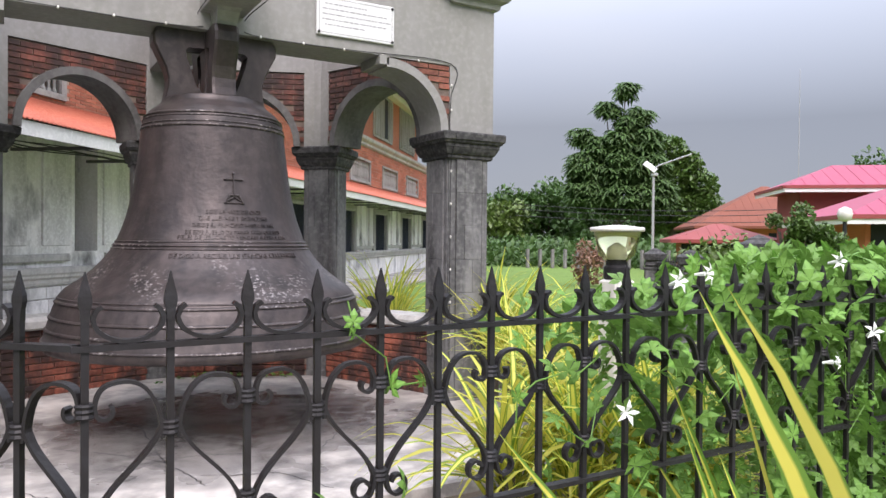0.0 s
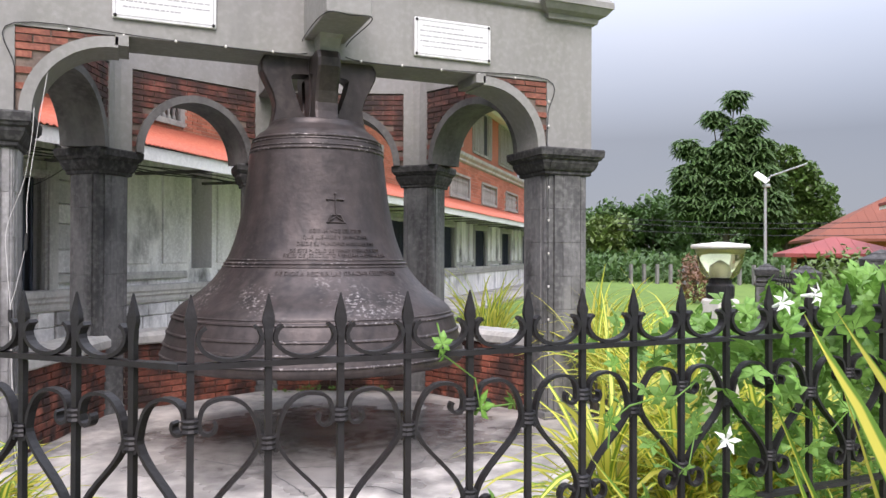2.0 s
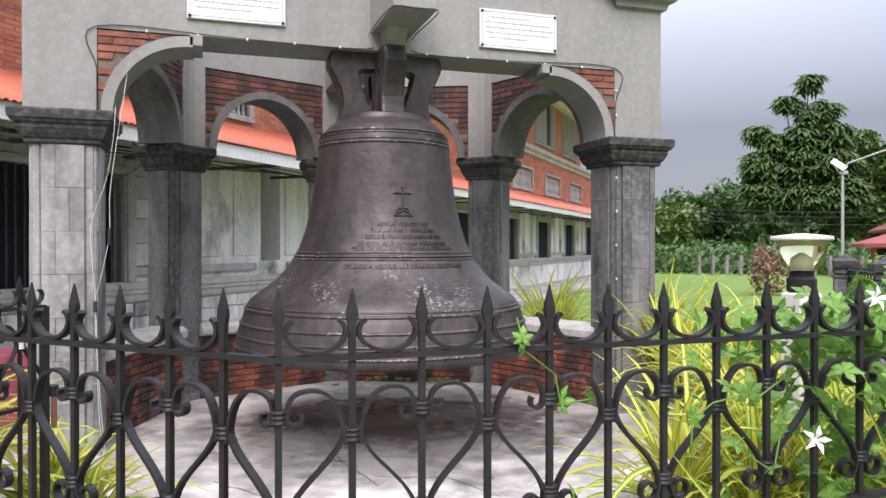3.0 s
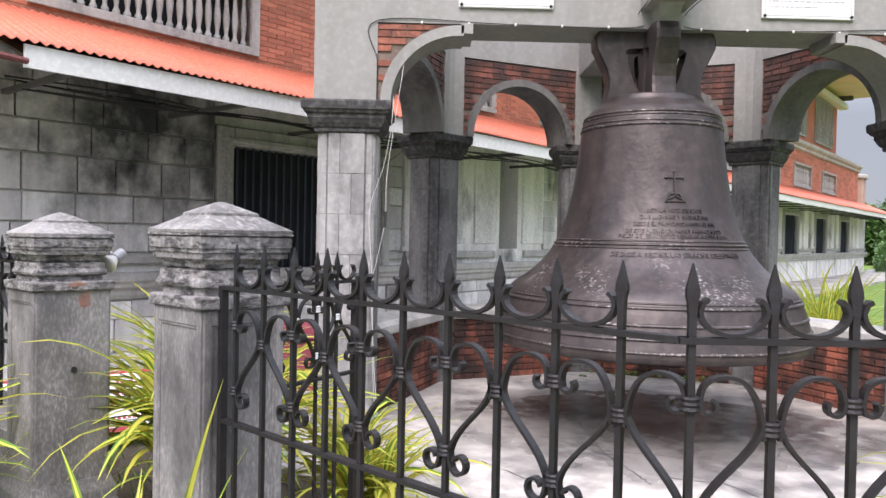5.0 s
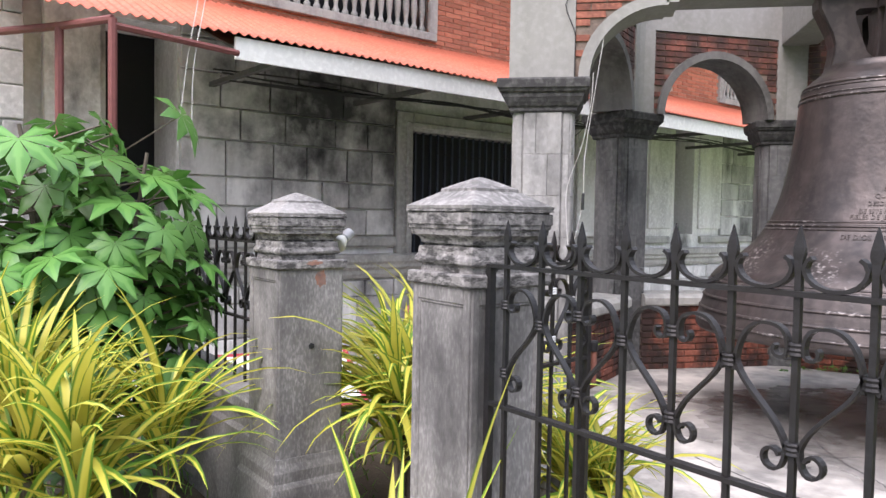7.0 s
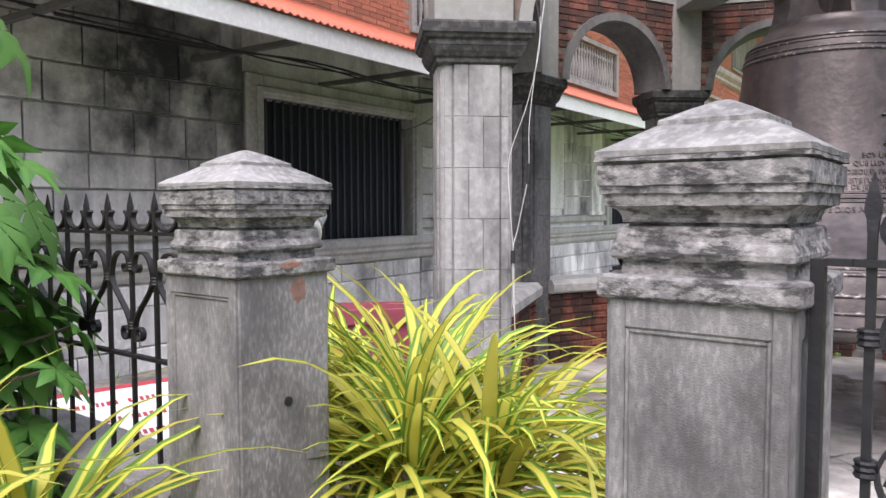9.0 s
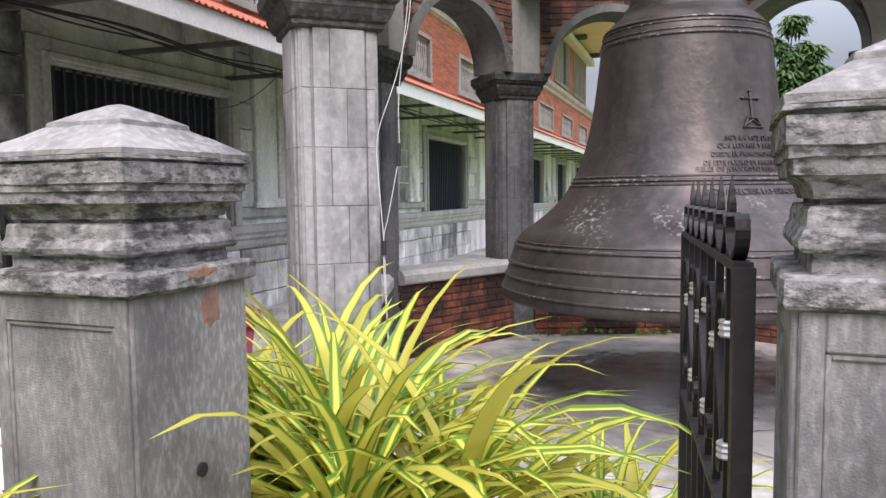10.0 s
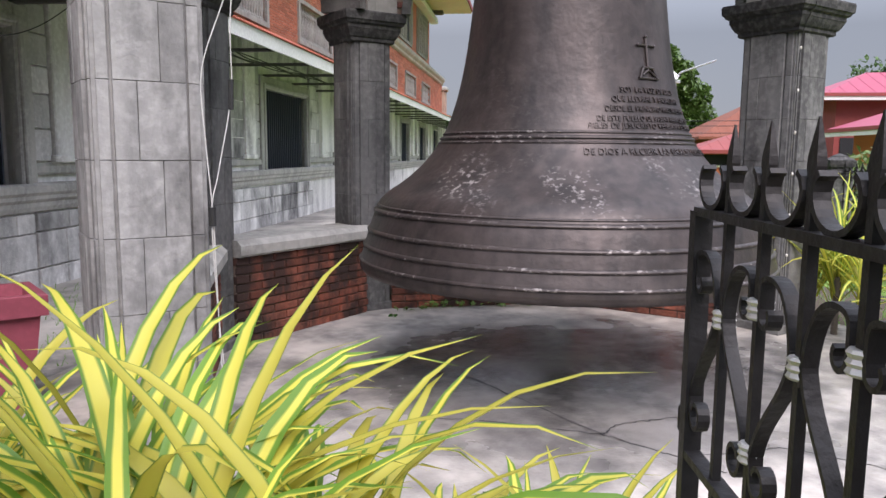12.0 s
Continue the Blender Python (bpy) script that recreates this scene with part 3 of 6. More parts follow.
# front beam with its two piers
fr = Mesh()
fr.box(-2.33, 2.33, -0.21, 0.21, 2.765, TOP)
for sx in (-1, 1):
    x0, x1 = sorted((sx * 1.90, sx * 2.33))
    fr.box(x0, x1, -0.21, 0.21, CAP, 2.765)
part("front_beam", fr, M_CONC, belfry)
ra = random.Random(3)
for sx in (-1, 1):
    q = Mesh()
    arch_ring(q, sx * 1.33, CAP, 0.46, 0.53, -0.235, 0.12, 0, 92, 18, None, sx * 1.03)
    q.box(*sorted((sx * 1.33, sx * 1.25)), -0.235, 0.12, CAP + 0.475, 2.764)
    part("quarter_arch", q, M_CONC, belfry, "grey rendered quarter arch")
    bm = Mesh()
    bricks_into(bm, *sorted((sx * 1.30, sx * 1.897)), CAP, 2.763, -0.205, 0.2, 0.2, 0.05, 0.010, ra,
                keep=lambda x, z, a, bb, zz0, zz1, s=sx: math.hypot(max(0.0, min(abs(a), abs(bb)) - 1.33) / 1.03, zz0 - CAP) > 0.475)
    part("brick_infill", bm, M_BRICK, belfry, "weathered red brick spandrel", kind="stuff")
    mo = Mesh()
    pts = [(1.33 + 0.52 * 1.03 * math.cos(radians(t)), CAP + 0.52 * math.sin(radians(t))) for t in range(0, 91, 6)]
    poly = pts + [(1.33, 2.76), (1.897, 2.76), (1.897, CAP)]
    ring = [(sx * x, -0.195, z) for x, z in poly]
    ring2 = [(sx * x, 0.10, z) for x, z in poly]
    mo.loft([ring, ring2] if sx < 0 else [ring2, ring])
    part("mortar_bed", mo, M_MORTAR, belfry)

# top cornice of the front with heavier corners
co = Mesh()
def cornice(mesh, x0, x1, y0, y1, z, rows):
    mesh.loft([[(x0 - o, y0 - o, z + h), (x1 + o, y0 - o, z + h), (x1 + o, y1 + o, z + h), (x0 - o, y1 + o, z + h)] for o, h in rows])
ROWS_BIG = [(0.0, -0.07), (0.035, -0.06), (0.045, -0.02), (0.09, 0.0), (0.125, 0.045), (0.135, 0.05), (0.135, 0.10), (0.11, 0.13)]
ROWS_THIN = [(0.004, 0.0), (0.03, 0.01), (0.05, 0.04), (0.05, 0.09), (0.03, 0.11)]
cornice(co, -1.9, 1.9, -0.21, 0.21, TOP, ROWS_THIN)
for sx in (-1, 1):
    cornice(co, *sorted((sx * 1.93, sx * 2.33)), -0.21, 0.21, TOP, ROWS_BIG)
part("cornice", co, M_CONC, belfry, "moulded concrete cornice with dark stains")

# four arched sides round the back
HALF = R * math.sin(math.pi / 8)
MID = R * math.cos(math.pi / 8)
for k, ang in enumerate((157.5, 112.5, 67.5, 22.5)):
    mm = at(MID * math.cos(radians(ang)), MID * math.sin(radians(ang)), 0, ang - 90)   # local -y faces the bell
    w = Mesh()
    w.box(-HALF, HALF, -0.17, 0.17, 2.93, TOP, mm)
    for sx in (-1, 1):
        w.box(*sorted((sx * 0.60, sx * (HALF + 0.05))), -0.172, 0.172, CAP, 2.93, mm)
    part("side_beam", w, M_CONC, belfry)
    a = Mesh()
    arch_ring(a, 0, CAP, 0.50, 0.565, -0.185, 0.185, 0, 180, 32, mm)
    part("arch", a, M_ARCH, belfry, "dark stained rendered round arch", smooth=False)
    for side, y in ((0, -0.16), (180, -0.16)):
        bm = Mesh()
        bricks_into(bm, -0.598, 0.598, CAP, 2.928, y, 0.1, 0.2, 0.05, 0.010, ra, mm @ rotz(side),
                    keep=lambda x, z, a, bb, zz0, zz1: math.hypot(min(abs(a), abs(bb)) if a * bb > 0 else 0, zz0 - CAP) > 0.50 and math.hypot(x, z - CAP) > 0.53)
        part("brick_infill", bm, M_BRICKS, belfry, "sooty red brick spandrel", kind="stuff")
    mo = Mesh()
    for sx in (-1, 1):
        pts = [(0.54 * math.cos(radians(t)), CAP + 0.54 * math.sin(radians(t))) for t in range(0, 91, 6)]
        poly = pts + [(0, 2.925), (0.598, 2.925), (0.598, CAP)]
        r1 = [(sx * x, -0.152, z) for x, z in poly]
        r2 = [(sx * x, 0.152, z) for x, z in poly]
        mo.loft([r1, r2] if sx < 0 else [r2, r1], True, mm)
    part("mortar_bed", mo, M_MORTAR, belfry)
    c2 = Mesh()
    c2.loft([[(x, y, TOP + h) for x, y in ((-HALF - o, -0.17 - o), (HALF + o, -0.17 - o), (HALF + o, 0.17 + o), (-HALF - o, 0.17 + o))] for o, h in ROWS_THIN], True, mm)
    part("cornice", c2, M_CONC, belfry)
for i, ang in enumerate((135, 90, 45)):
    pr = Mesh()
    pr.box(-0.21, 0.21, -0.20, 0.20, CAP, TOP + 0.02, at(R * math.cos(radians(ang)), R * math.sin(radians(ang)), 0, ang - 90))
    part("corner_pier", pr, M_CONC, belfry)

# bell beam from the back pillar to the front, with a chamfered nose
bb_ = Mesh()
bb_.box(-0.10, 0.20, -0.88, 2.0, 2.88, TOP - 0.02, None, 0.006)
part("bell_beam", bb_, M_CONC, belfry)
pl = Mesh()
pl.loft([[(0.05 - w_, -0.30 - d_, z), (0.05 + w_, -0.30 - d_, z), (0.05 + w_, -0.10, z), (0.05 - w_, -0.10, z)] for w_, d_, z in ((0.075, 0.05, 2.70), (0.07, 0.06, 2.80), (0.075, 0.10, 2.86), (0.085, 0.14, 2.882))])
part("hanger_block", pl, M_CONC, belfry)

# low brick walls between the pillars
LOWW = []
for k, ang in enumerate((157.5, 112.5, 67.5, 22.5)):
    mm = at(MID * math.cos(radians(ang)), MID * math.sin(radians(ang)), 0, ang - 90)
    t = thing("low_wall", "low sooty red brick wall with a rounded concrete coping", "wall", mm, "low walls between pillars")
    cp = Mesh()
    L0 = HALF - 0.17
    prof = [(-0.17, 0.56), (-0.185, 0.575), (-0.185, 0.63), (-0.15, 0.665), (0.15, 0.665), (0.185, 0.63), (0.185, 0.575), (0.17, 0.56)]
    cp.loft([[(-L0, y, z) for y, z in prof], [(L0, y, z) for y, z in prof]])
    part("coping", cp, M_TRIM, t, "rounded grey concrete coping")
    core = Mesh()
    core.box(-L0, L0, -0.125, 0.125, 0, 0.56)
    part("mortar_core", core, M_MORTAR, t)
    LOWW.append((t, L0))

# ---- church ----
S0, S1, S2, S3 = -4.2, 35.0, 33.0, 28.6   # ends of the lower storey, brick storey and second floor
church = thing("church", "old two storey stone and brick church with an orange awning", "church", CH)
WIN1 = [(-0.34, 1.88), (7.88, 10.2)] + [(12.5 + 4.2 * i, 14.2 + 4.2 * i) for i in range(5)]
SILL, HEAD = 0.86, 2.23
SLOTS = [(-3.45, -2.87, 0.15, 2.9), (4.68, 5.2, 1.12, 2.75)]
holes = sorted([(a, b, SILL, HEAD) for a, b in WIN1] + SLOTS)
x = S0
for a, b2, z0, z1 in holes + [(S1, S1, 0, 0)]:
    part("lower_wall", Mesh().box(x, a, 0.02, 0.6, -0.2, 3.1), M_WALLW, church, "whitewashed and mildewed stone wall")
    if b2 > a:
        part("apron_wall", Mesh().box(a, b2, 0.02, 0.6, -0.2, z0), M_WALLW, church)
        part("lintel_wall", Mesh().box(a, b2, 0.02, 0.6, z1, 3.1), M_WALLW, church)
    x = b2
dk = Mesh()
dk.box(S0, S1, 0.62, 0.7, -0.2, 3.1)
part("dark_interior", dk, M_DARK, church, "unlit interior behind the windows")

# base course and sill band along the wall
bd = Mesh()
def band(mesh, x0, x1, rows, m=None):
    mesh.loft([[(x0, y, z) for y, z in rows], [(x1, y, z) for y, z in rows]], True, m)
PROF = [(0.05, 0.66), (-0.03, 0.66), (-0.05, 0.70), (-0.05, 0.74), (-0.085, 0.77), (-0.085, 0.80), (-0.11, 0.83), (-0.11, 0.89), (-0.09, 0.91), (0.05, 0.91)]
band(bd, S0, S1, PROF)
PROF2 = [(0.05, 0.98), (-0.02, 0.98), (-0.035, 1.0), (-0.035, 1.06), (-0.02, 1.09), (0.05, 1.09)]
xs = [S0] + [v for a, b2, _, _ in holes for v in (a - 0.16, b2 + 0.16)] + [S1]
for i in range(0, len(xs), 2):
    if xs[i + 1] - xs[i] > 0.1:
        band(bd, xs[i], xs[i + 1], PROF2)
part("sill_band", bd, M_TRIM, church, "moulded grey stone sill band")

# windows with frames and iron bars
for a, b2 in WIN1:
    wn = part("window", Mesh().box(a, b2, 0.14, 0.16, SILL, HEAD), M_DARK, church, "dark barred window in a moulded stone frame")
    fm = Mesh()
    for (u0, u1, v0, v1, p) in ((a - 0.2, a, SILL, HEAD + 0.2, 0.05), (b2, b2 + 0.2, SILL, HEAD + 0.2, 0.05), (a, b2, HEAD, HEAD + 0.2, 0.05)):
        fm.box(u0, u1, -p, 0.1, v0, v1, None, 0.012)
    for (u0, u1, v0, v1) in ((a - 0.09, a - 0.03, SILL, HEAD + 0.09), (b2 + 0.03, b2 + 0.09, SILL, HEAD + 0.09), (a - 0.03, b2 + 0.03, HEAD + 0.03, HEAD + 0.09)):
        fm.box(u0, u1, -0.075, 0.05, v0, v1, None, 0.01)
    part("frame", fm, M_TRIM, wn)
    n = int((b2 - a) / 0.105)
    bar = Mesh().box(-0.011, 0.011, 0.05, 0.072, SILL, HEAD).data("bar", M_BAR)
    for i in range(1, n):
        part("bar", bar, None, wn, m=Matrix.Translation((a + (b2 - a) * i / n, 0, 0)))

# pilasters and panels of the lower wall
for i, s0 in enumerate([-3.92, 2.35, 6.98, 11.2] + [15.0 + 4.2 * j + q for j in range(5) for q in (0.0, 0.95)]):
    p = Mesh()
    p.box(s0, s0 + 0.42, -0.06, 0.1, 1.09, 3.0, None, 0.01)
    p.box(s0 - 0.04, s0 + 0.46, -0.08, 0.1, 1.088, 1.16, None, 0.01)
    part("pilaster", p, M_WALLW, church)
for i, s0 in enumerate([2.9, 4.0, 5.32, 6.5, 11.75]):
    p = Mesh()
    p.box(s0, s0 + (0.8 if i != 1 else 0.58), -0.012, 0.1, 1.2, 2.7, None, 0.01)
    part("panel", p, M_WALLW, church)
pc = Mesh()
pc.box(S0 - 0.3, S0 + 0.12, -0.22, 0.5, -0.2, 3.1, None, 0.02)
part("corner_buttress", pc, M_WALLST, church, "stone corner buttress of the church")

# upper brick storey with balustraded openings
UPW = [(-2.3, -0.12), (2.0, 4.35)] + [(5.9 + 4.05 * i, 8.12 + 4.05 * i) for i in range(6)]
UZ0, UZ1 = 3.32, 4.0
x = S0
def upper(x0, x1, z0, z1):
    part("upper_wall", Mesh().box(x0, x1, 0.02, 0.5, z0, z1), M_MORTARL, church, "pale mortar bed of the brick storey")
for a, b2 in UPW:
    upper(x, a, 3.1, 4.5)
    upper(a, b2, 3.1, UZ0)
    upper(a, b2, UZ1, 4.5)
    x = b2
upper(x, S2, 3.1, 4.5)
part("end_pier", Mesh().box(S2 + 0.5, S2 + 1.2, -0.1, 0.5, 3.1, 4.3, None, 0.02), M_MORTARL, church, "small brick end pier")
part("pier_cap", Mesh().box(S2 + 0.4, S2 + 1.3, -0.2, 0.6, 4.3, 4.5, None, 0.04), M_TRIM, church)
ub = Mesh()
ru = random.Random(11)
bricks_into(ub, S0, 16.0, 3.1, 4.5, 0.014, 0.03, 0.24, 0.056, 0.009, ru, None, keep=lambda x, z, a, b2, z0, z1: not any(u0 - 0.1 < x < u1 + 0.1 and UZ0 - 0.06 < z < UZ1 + 0.08 for u0, u1 in UPW))
part("brick_facing", ub, M_BRICKU, church, "orange-red brick facing", kind="stuff")
ub2 = Mesh()
bricks_into(ub2, 16.0, S2, 3.1, 4.5, 0.012, 0.03, 0.48, 0.112, 0.012, ru, None, keep=lambda x, z, a, b2, z0, z1: not any(u0 - 0.1 < x < u1 + 0.1 and UZ0 - 0.06 < z < UZ1 + 0.08 for u0, u1 in UPW))
part("brick_facing", ub2, M_BRICKU, church, kind="stuff")
balprof = [(0.035, 0.0), (0.035, 0.05), (0.022, 0.07), (0.02, 0.10), (0.034, 0.20), (0.037, 0.26), (0.022, 0.42), (0.02, 0.50), (0.032, 0.52), (0.032, 0.55), (0.022, 0.58), (0.022, 0.64), (0.035, 0.66), (0.035, 0.70)]
balm = Mesh().lathe(balprof, 10).data("baluster", M_BALU, True)
for i, (a, b2) in enumerate(UPW):
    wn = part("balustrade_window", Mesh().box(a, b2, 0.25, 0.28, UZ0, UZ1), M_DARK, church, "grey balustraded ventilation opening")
    fm = Mesh()
    fm.box(a - 0.1, b2 + 0.1, -0.03, 0.2, UZ0 - 0.09, UZ0, None, 0.008)
    fm.box(a - 0.1, b2 + 0.1, -0.03, 0.2, UZ1, UZ1 + 0.08, None, 0.008)
    fm.box(a - 0.1, a, -0.025, 0.2, UZ0, UZ1)
    fm.box(b2, b2 + 0.1, -0.025, 0.2, UZ0, UZ1)
    part("frame", fm, M_BALU, wn)
    n = int((b2 - a) / 0.108)
    for j in range(n):
        part("baluster", balm, None, wn, m=Matrix.Translation((a + (b2 - a) * (j + 0.5) / n, 0.06, UZ0)))

# cornice, second floor and roof
cn = Mesh()
band(cn, S0, S2, [(0.4, 4.5), (0.0, 4.5), (-0.06, 4.55), (-0.06, 4.62), (-0.14, 4.70), (-0.16, 4.76), (-0.16, 4.82), (0.4, 4.84)])
part("storey_cornice", cn, M_TRIM, church, "pale moulded storey cornice")
f2 = Mesh()
f2.box(S0, S3, 0.06, 0.5, 4.84, 7.2)
part("second_floor_wall", f2, M_BRICKU, church, "orange-red second storey wall")
for i in range(7):
    a = 0.6 + 4.05 * i
    wn = part("sliding_window", Mesh().box(a, a + 2.7, 0.0, 0.1, 5.05, 6.75), M_BALU, church, "grey wooden sliding window with shell panes")
    for j in range(4):
        u = a + 0.08 + j * 0.65
        if j == 2 and i % 2:
            part("open_gap", Mesh().box(u, u + 0.55, -0.01, 0.05, 5.15, 6.65), M_DARK, wn)
            continue
        part("pane_sash", Mesh().box(u, u + 0.58, -0.03, 0.05, 5.12, 6.68, None, 0.01), M_CAPIZ, wn)
        gr = Mesh()
        for q in range(5):
            gr.box(u + 0.02 + q * 0.13, u + 0.04 + q * 0.13, -0.045, -0.02, 5.14, 6.66)
        for q in range(9):
            gr.box(u + 0.02, u + 0.56, -0.044, -0.02, 5.16 + q * 0.185, 5.175 + q * 0.185)
        part("lattice", gr, M_BALU, wn)
rs = Mesh()
rs.box(S0 - 0.5, S3 + 0.3, -1.75, 0.5, 7.2, 7.26)
part("roof_soffit", rs, M_CREAM, church, "cream painted roof soffit")
rr = Mesh()
rr.loft([[(S0 - 0.6, -1.8, 7.262), (S0 - 0.6, -1.8, 7.44), (S0 - 0.6, 5.0, 10.2), (S0 - 0.6, 5.0, 10.0)], [(S3 + 0.4, -1.8, 7.262), (S3 + 0.4, -1.8, 7.44), (S3 + 0.4, 5.0, 10.2), (S3 + 0.4, 5.0, 10.0)]])
part("roof", rr, M_REDR, church, "red sheet roof")
part("window_head_beam", Mesh().box(S0, S3 + 0.4, -0.28, 0.06, 6.78, 7.0, None, 0.02), M_FASCIA, church, "pale beam over the upper windows")
for i in range(8):
    part("soffit_bracket", Mesh().box(-0.3 + 4.05 * i, -0.05 + 4.05 * i, -0.6, 0.06, 7.03, 7.2, None, 0.03), M_SOFFIT, church)

# corrugated awning over the lower storey
AW_Y, AW_Z, AW_TOP = -1.3, 2.60, 3.17
aw = Mesh()
per, nper = 0.076, 8
nx = int((S1 - S0 + 0.3) / per * nper)
rows = []
for (y, z) in ((AW_Y, AW_Z), (AW_Y * 0.5, (AW_Z + AW_TOP) / 2 + 0.006), (0.0, AW_TOP)):
    rows.append([(S0 - 0.3 + i * per / nper, y, z + 0.011 * math.sin(2 * math.pi * i / nper) + 0.006 * math.sin(i * 0.013 + y)) for i in range(nx)])
v = [p for r in rows for p in r]
f = [(j * nx + i, j * nx + i + 1, (j + 1) * nx + i + 1, (j + 1) * nx + i) for j in range(2) for i in range(nx - 1)]
aw.add(v, f)
awning = part("awning_sheet", aw, M_AWN, church, "orange painted corrugated metal awning", smooth=True)
sol = awning.modifiers.new("thick", "SOLIDIFY")
sol.thickness = 0.003
fa = Mesh()
fa.box(-2.9, S1, AW_Y + 0.03, AW_Y + 0.055, AW_Z - 0.175, AW_Z - 0.014)
part("fascia", fa, M_FASCIA, church, "white fascia board under the awning")
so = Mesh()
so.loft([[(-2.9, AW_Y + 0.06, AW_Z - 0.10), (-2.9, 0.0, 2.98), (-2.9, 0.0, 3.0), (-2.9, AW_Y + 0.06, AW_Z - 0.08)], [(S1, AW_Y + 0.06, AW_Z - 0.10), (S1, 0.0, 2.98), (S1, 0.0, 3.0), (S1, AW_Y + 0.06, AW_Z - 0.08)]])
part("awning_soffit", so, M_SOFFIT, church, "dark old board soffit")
for i in range(25):
    u = -2.6 + i * 1.5
    part("awning_strut", Mesh().box(u, u + 0.05, AW_Y + 0.06, 0.0, 2.42, 2.46), M_SOFFIT, church)


# ---- bell ----
bell = thing("bell", "huge dark bronze church bell with raised lettering", "bell", at(0.04, -0.045))
PROFILE = [(1.075, 0.595), (1.09, 0.62), (1.085, 0.66), (1.073, 0.70), (1.062, 0.735), (1.05, 0.78), (1.038, 0.82), (1.022, 0.87), (1.005, 0.915), (0.985, 0.955), (0.960, 0.985), (0.928, 1.01), (0.875, 1.045), (0.822, 1.085), (0.772, 1.13), (0.727, 1.18), (0.692, 1.225), (0.660, 1.275), (0.632, 1.33), (0.604, 1.40), (0.578, 1.48), (0.556, 1.57), (0.538, 1.66), (0.523, 1.75), (0.510, 1.85), (0.499, 1.94), (0.489, 2.03), (0.482, 2.09), (0.472, 2.14), (0.455, 2.175), (0.425, 2.21), (0.385, 2.24), (0.36, 2.262), (0.355, 2.275), (0.35, 2.285), (0.345, 2.31)]


def bell_r(z):
    for (r0, z0), (r1, z1) in zip(PROFILE, PROFILE[1:]):
        if z0 <= z <= z1:
            return r0 + (r1 - r0) * (z - z0) / (z1 - z0)
    return PROFILE[-1][0]


body = Mesh()
inner = [(r - 0.10 if z < 1.0 else r - 0.06, z) for r, z in PROFILE[::-1] if z < 2.2]
ring = []
for z in np.arange(0.595, 2.311, 0.012):
    r = bell_r(min(z, 2.31))
    ring.append((r, float(z)))
body.lathe([(0.01, 2.10)] + inner + [(1.02, 0.592)] + ring + [(0.01, 2.325)], 96)
part("bell_body", body, M_BRONZE, bell, smooth=True)
for z, h, d in ((0.66, 0.010, 0.009), (0.735, 0.012, 0.010), (0.815, 0.012, 0.010), (0.915, 0.012, 0.010), (0.94, 0.006, 0.006), (1.262, 0.007, 0.006), (1.285, 0.010, 0.010), (1.308, 0.007, 0.006), (2.075, 0.012, 0.010), (2.10, 0.006, 0.006), (2.165, 0.012, 0.010), (2.14, 0.006, 0.006)):
    rg = Mesh()
    a0, a1, a2 = bell_r(z - h), bell_r(z), bell_r(z + h)
    rg.lathe([(a0 - 0.004, z - h), (a0 + d * 0.7, z - h * 0.6), (a1 + d, z), (a2 + d * 0.7, z + h * 0.6), (a2 - 0.004, z + h)], 96, caps=False)
    part("moulding_ring", rg, M_BRONZEW, bell, smooth=True)
# crown of canons: flat scrolled arms to both sides and one to the front and back
def canon(m, wide):
    c = Mesh()
    prof = [(0.08, 2.29), (0.345, 2.29), (0.33, 2.36), (0.325, 2.42), (0.345, 2.50), (0.385, 2.58), (0.425, 2.66), (0.428, 2.72), (0.40, 2.77), (0.34, 2.785), (0.08, 2.775), (0.08, 2.655), (0.19, 2.65), (0.215, 2.63), (0.20, 2.56), (0.165, 2.46), (0.135, 2.38), (0.10, 2.34)]
    small = [(0.215 + (x - 0.215) * 0.93, 2.53 + (z - 2.53) * 0.97) for x, z in prof]
    c.loft([[(x, y * wide, z) for x, z in q] for q, y in ((small, -0.085), (prof, -0.066), (prof, 0.066), (small, 0.085))][::-1], True, m)
    return c
for a in (0, 180):
    part("crown_arm", canon(rotz(a), 1.0), M_BRONZE, bell)
for a in (90, 270):
    part("crown_arm", canon(rotz(a) @ Matrix.Diagonal((0.86, 1, 1, 1)), 0.95), M_BRONZE, bell)
cc = Mesh()
cc.square_profile([(0.09, 2.28), (0.075, 2.5), (0.09, 2.78)])
part("crown_post", cc, M_BRONZE, bell)


def wrap_text(text, z, height, width, name="lettering_line"):
    """A line of raised capitals bent round the bell, facing the front."""
    cu = bpy.data.curves.new("text", "FONT")
    cu.body, cu.align_x, cu.size, cu.extrude, cu.resolution_u = text, "CENTER", 1.0, 0.08, 2
    tmp = bpy.data.objects.new("tmp", cu)
    scene.collection.objects.link(tmp)
    bpy.context.view_layer.update()
    me = bpy.data.meshes.new_from_object(tmp.evaluated_get(bpy.context.evaluated_depsgraph_get()))
    bpy.data.objects.remove(tmp)
    xs_ = [v.co.x for v in me.vertices]
    k = width / (max(xs_) - min(xs_))
    mid = (max(xs_) + min(xs_)) / 2
    for v in me.vertices:
        zz = z + v.co.y * height / 0.72
        r = bell_r(zz) + 0.0005 + (0.007 if v.co.z > 0 else -0.004)
        a = -math.pi / 2 + (v.co.x - mid) * k / bell_r(z)
        v.co = (r * math.cos(a), r * math.sin(a), zz)
    me.materials.clear()
    me.materials.append(M_BRONZE)
    ob = new(name, me)
    ob.parent = bell
    return ob


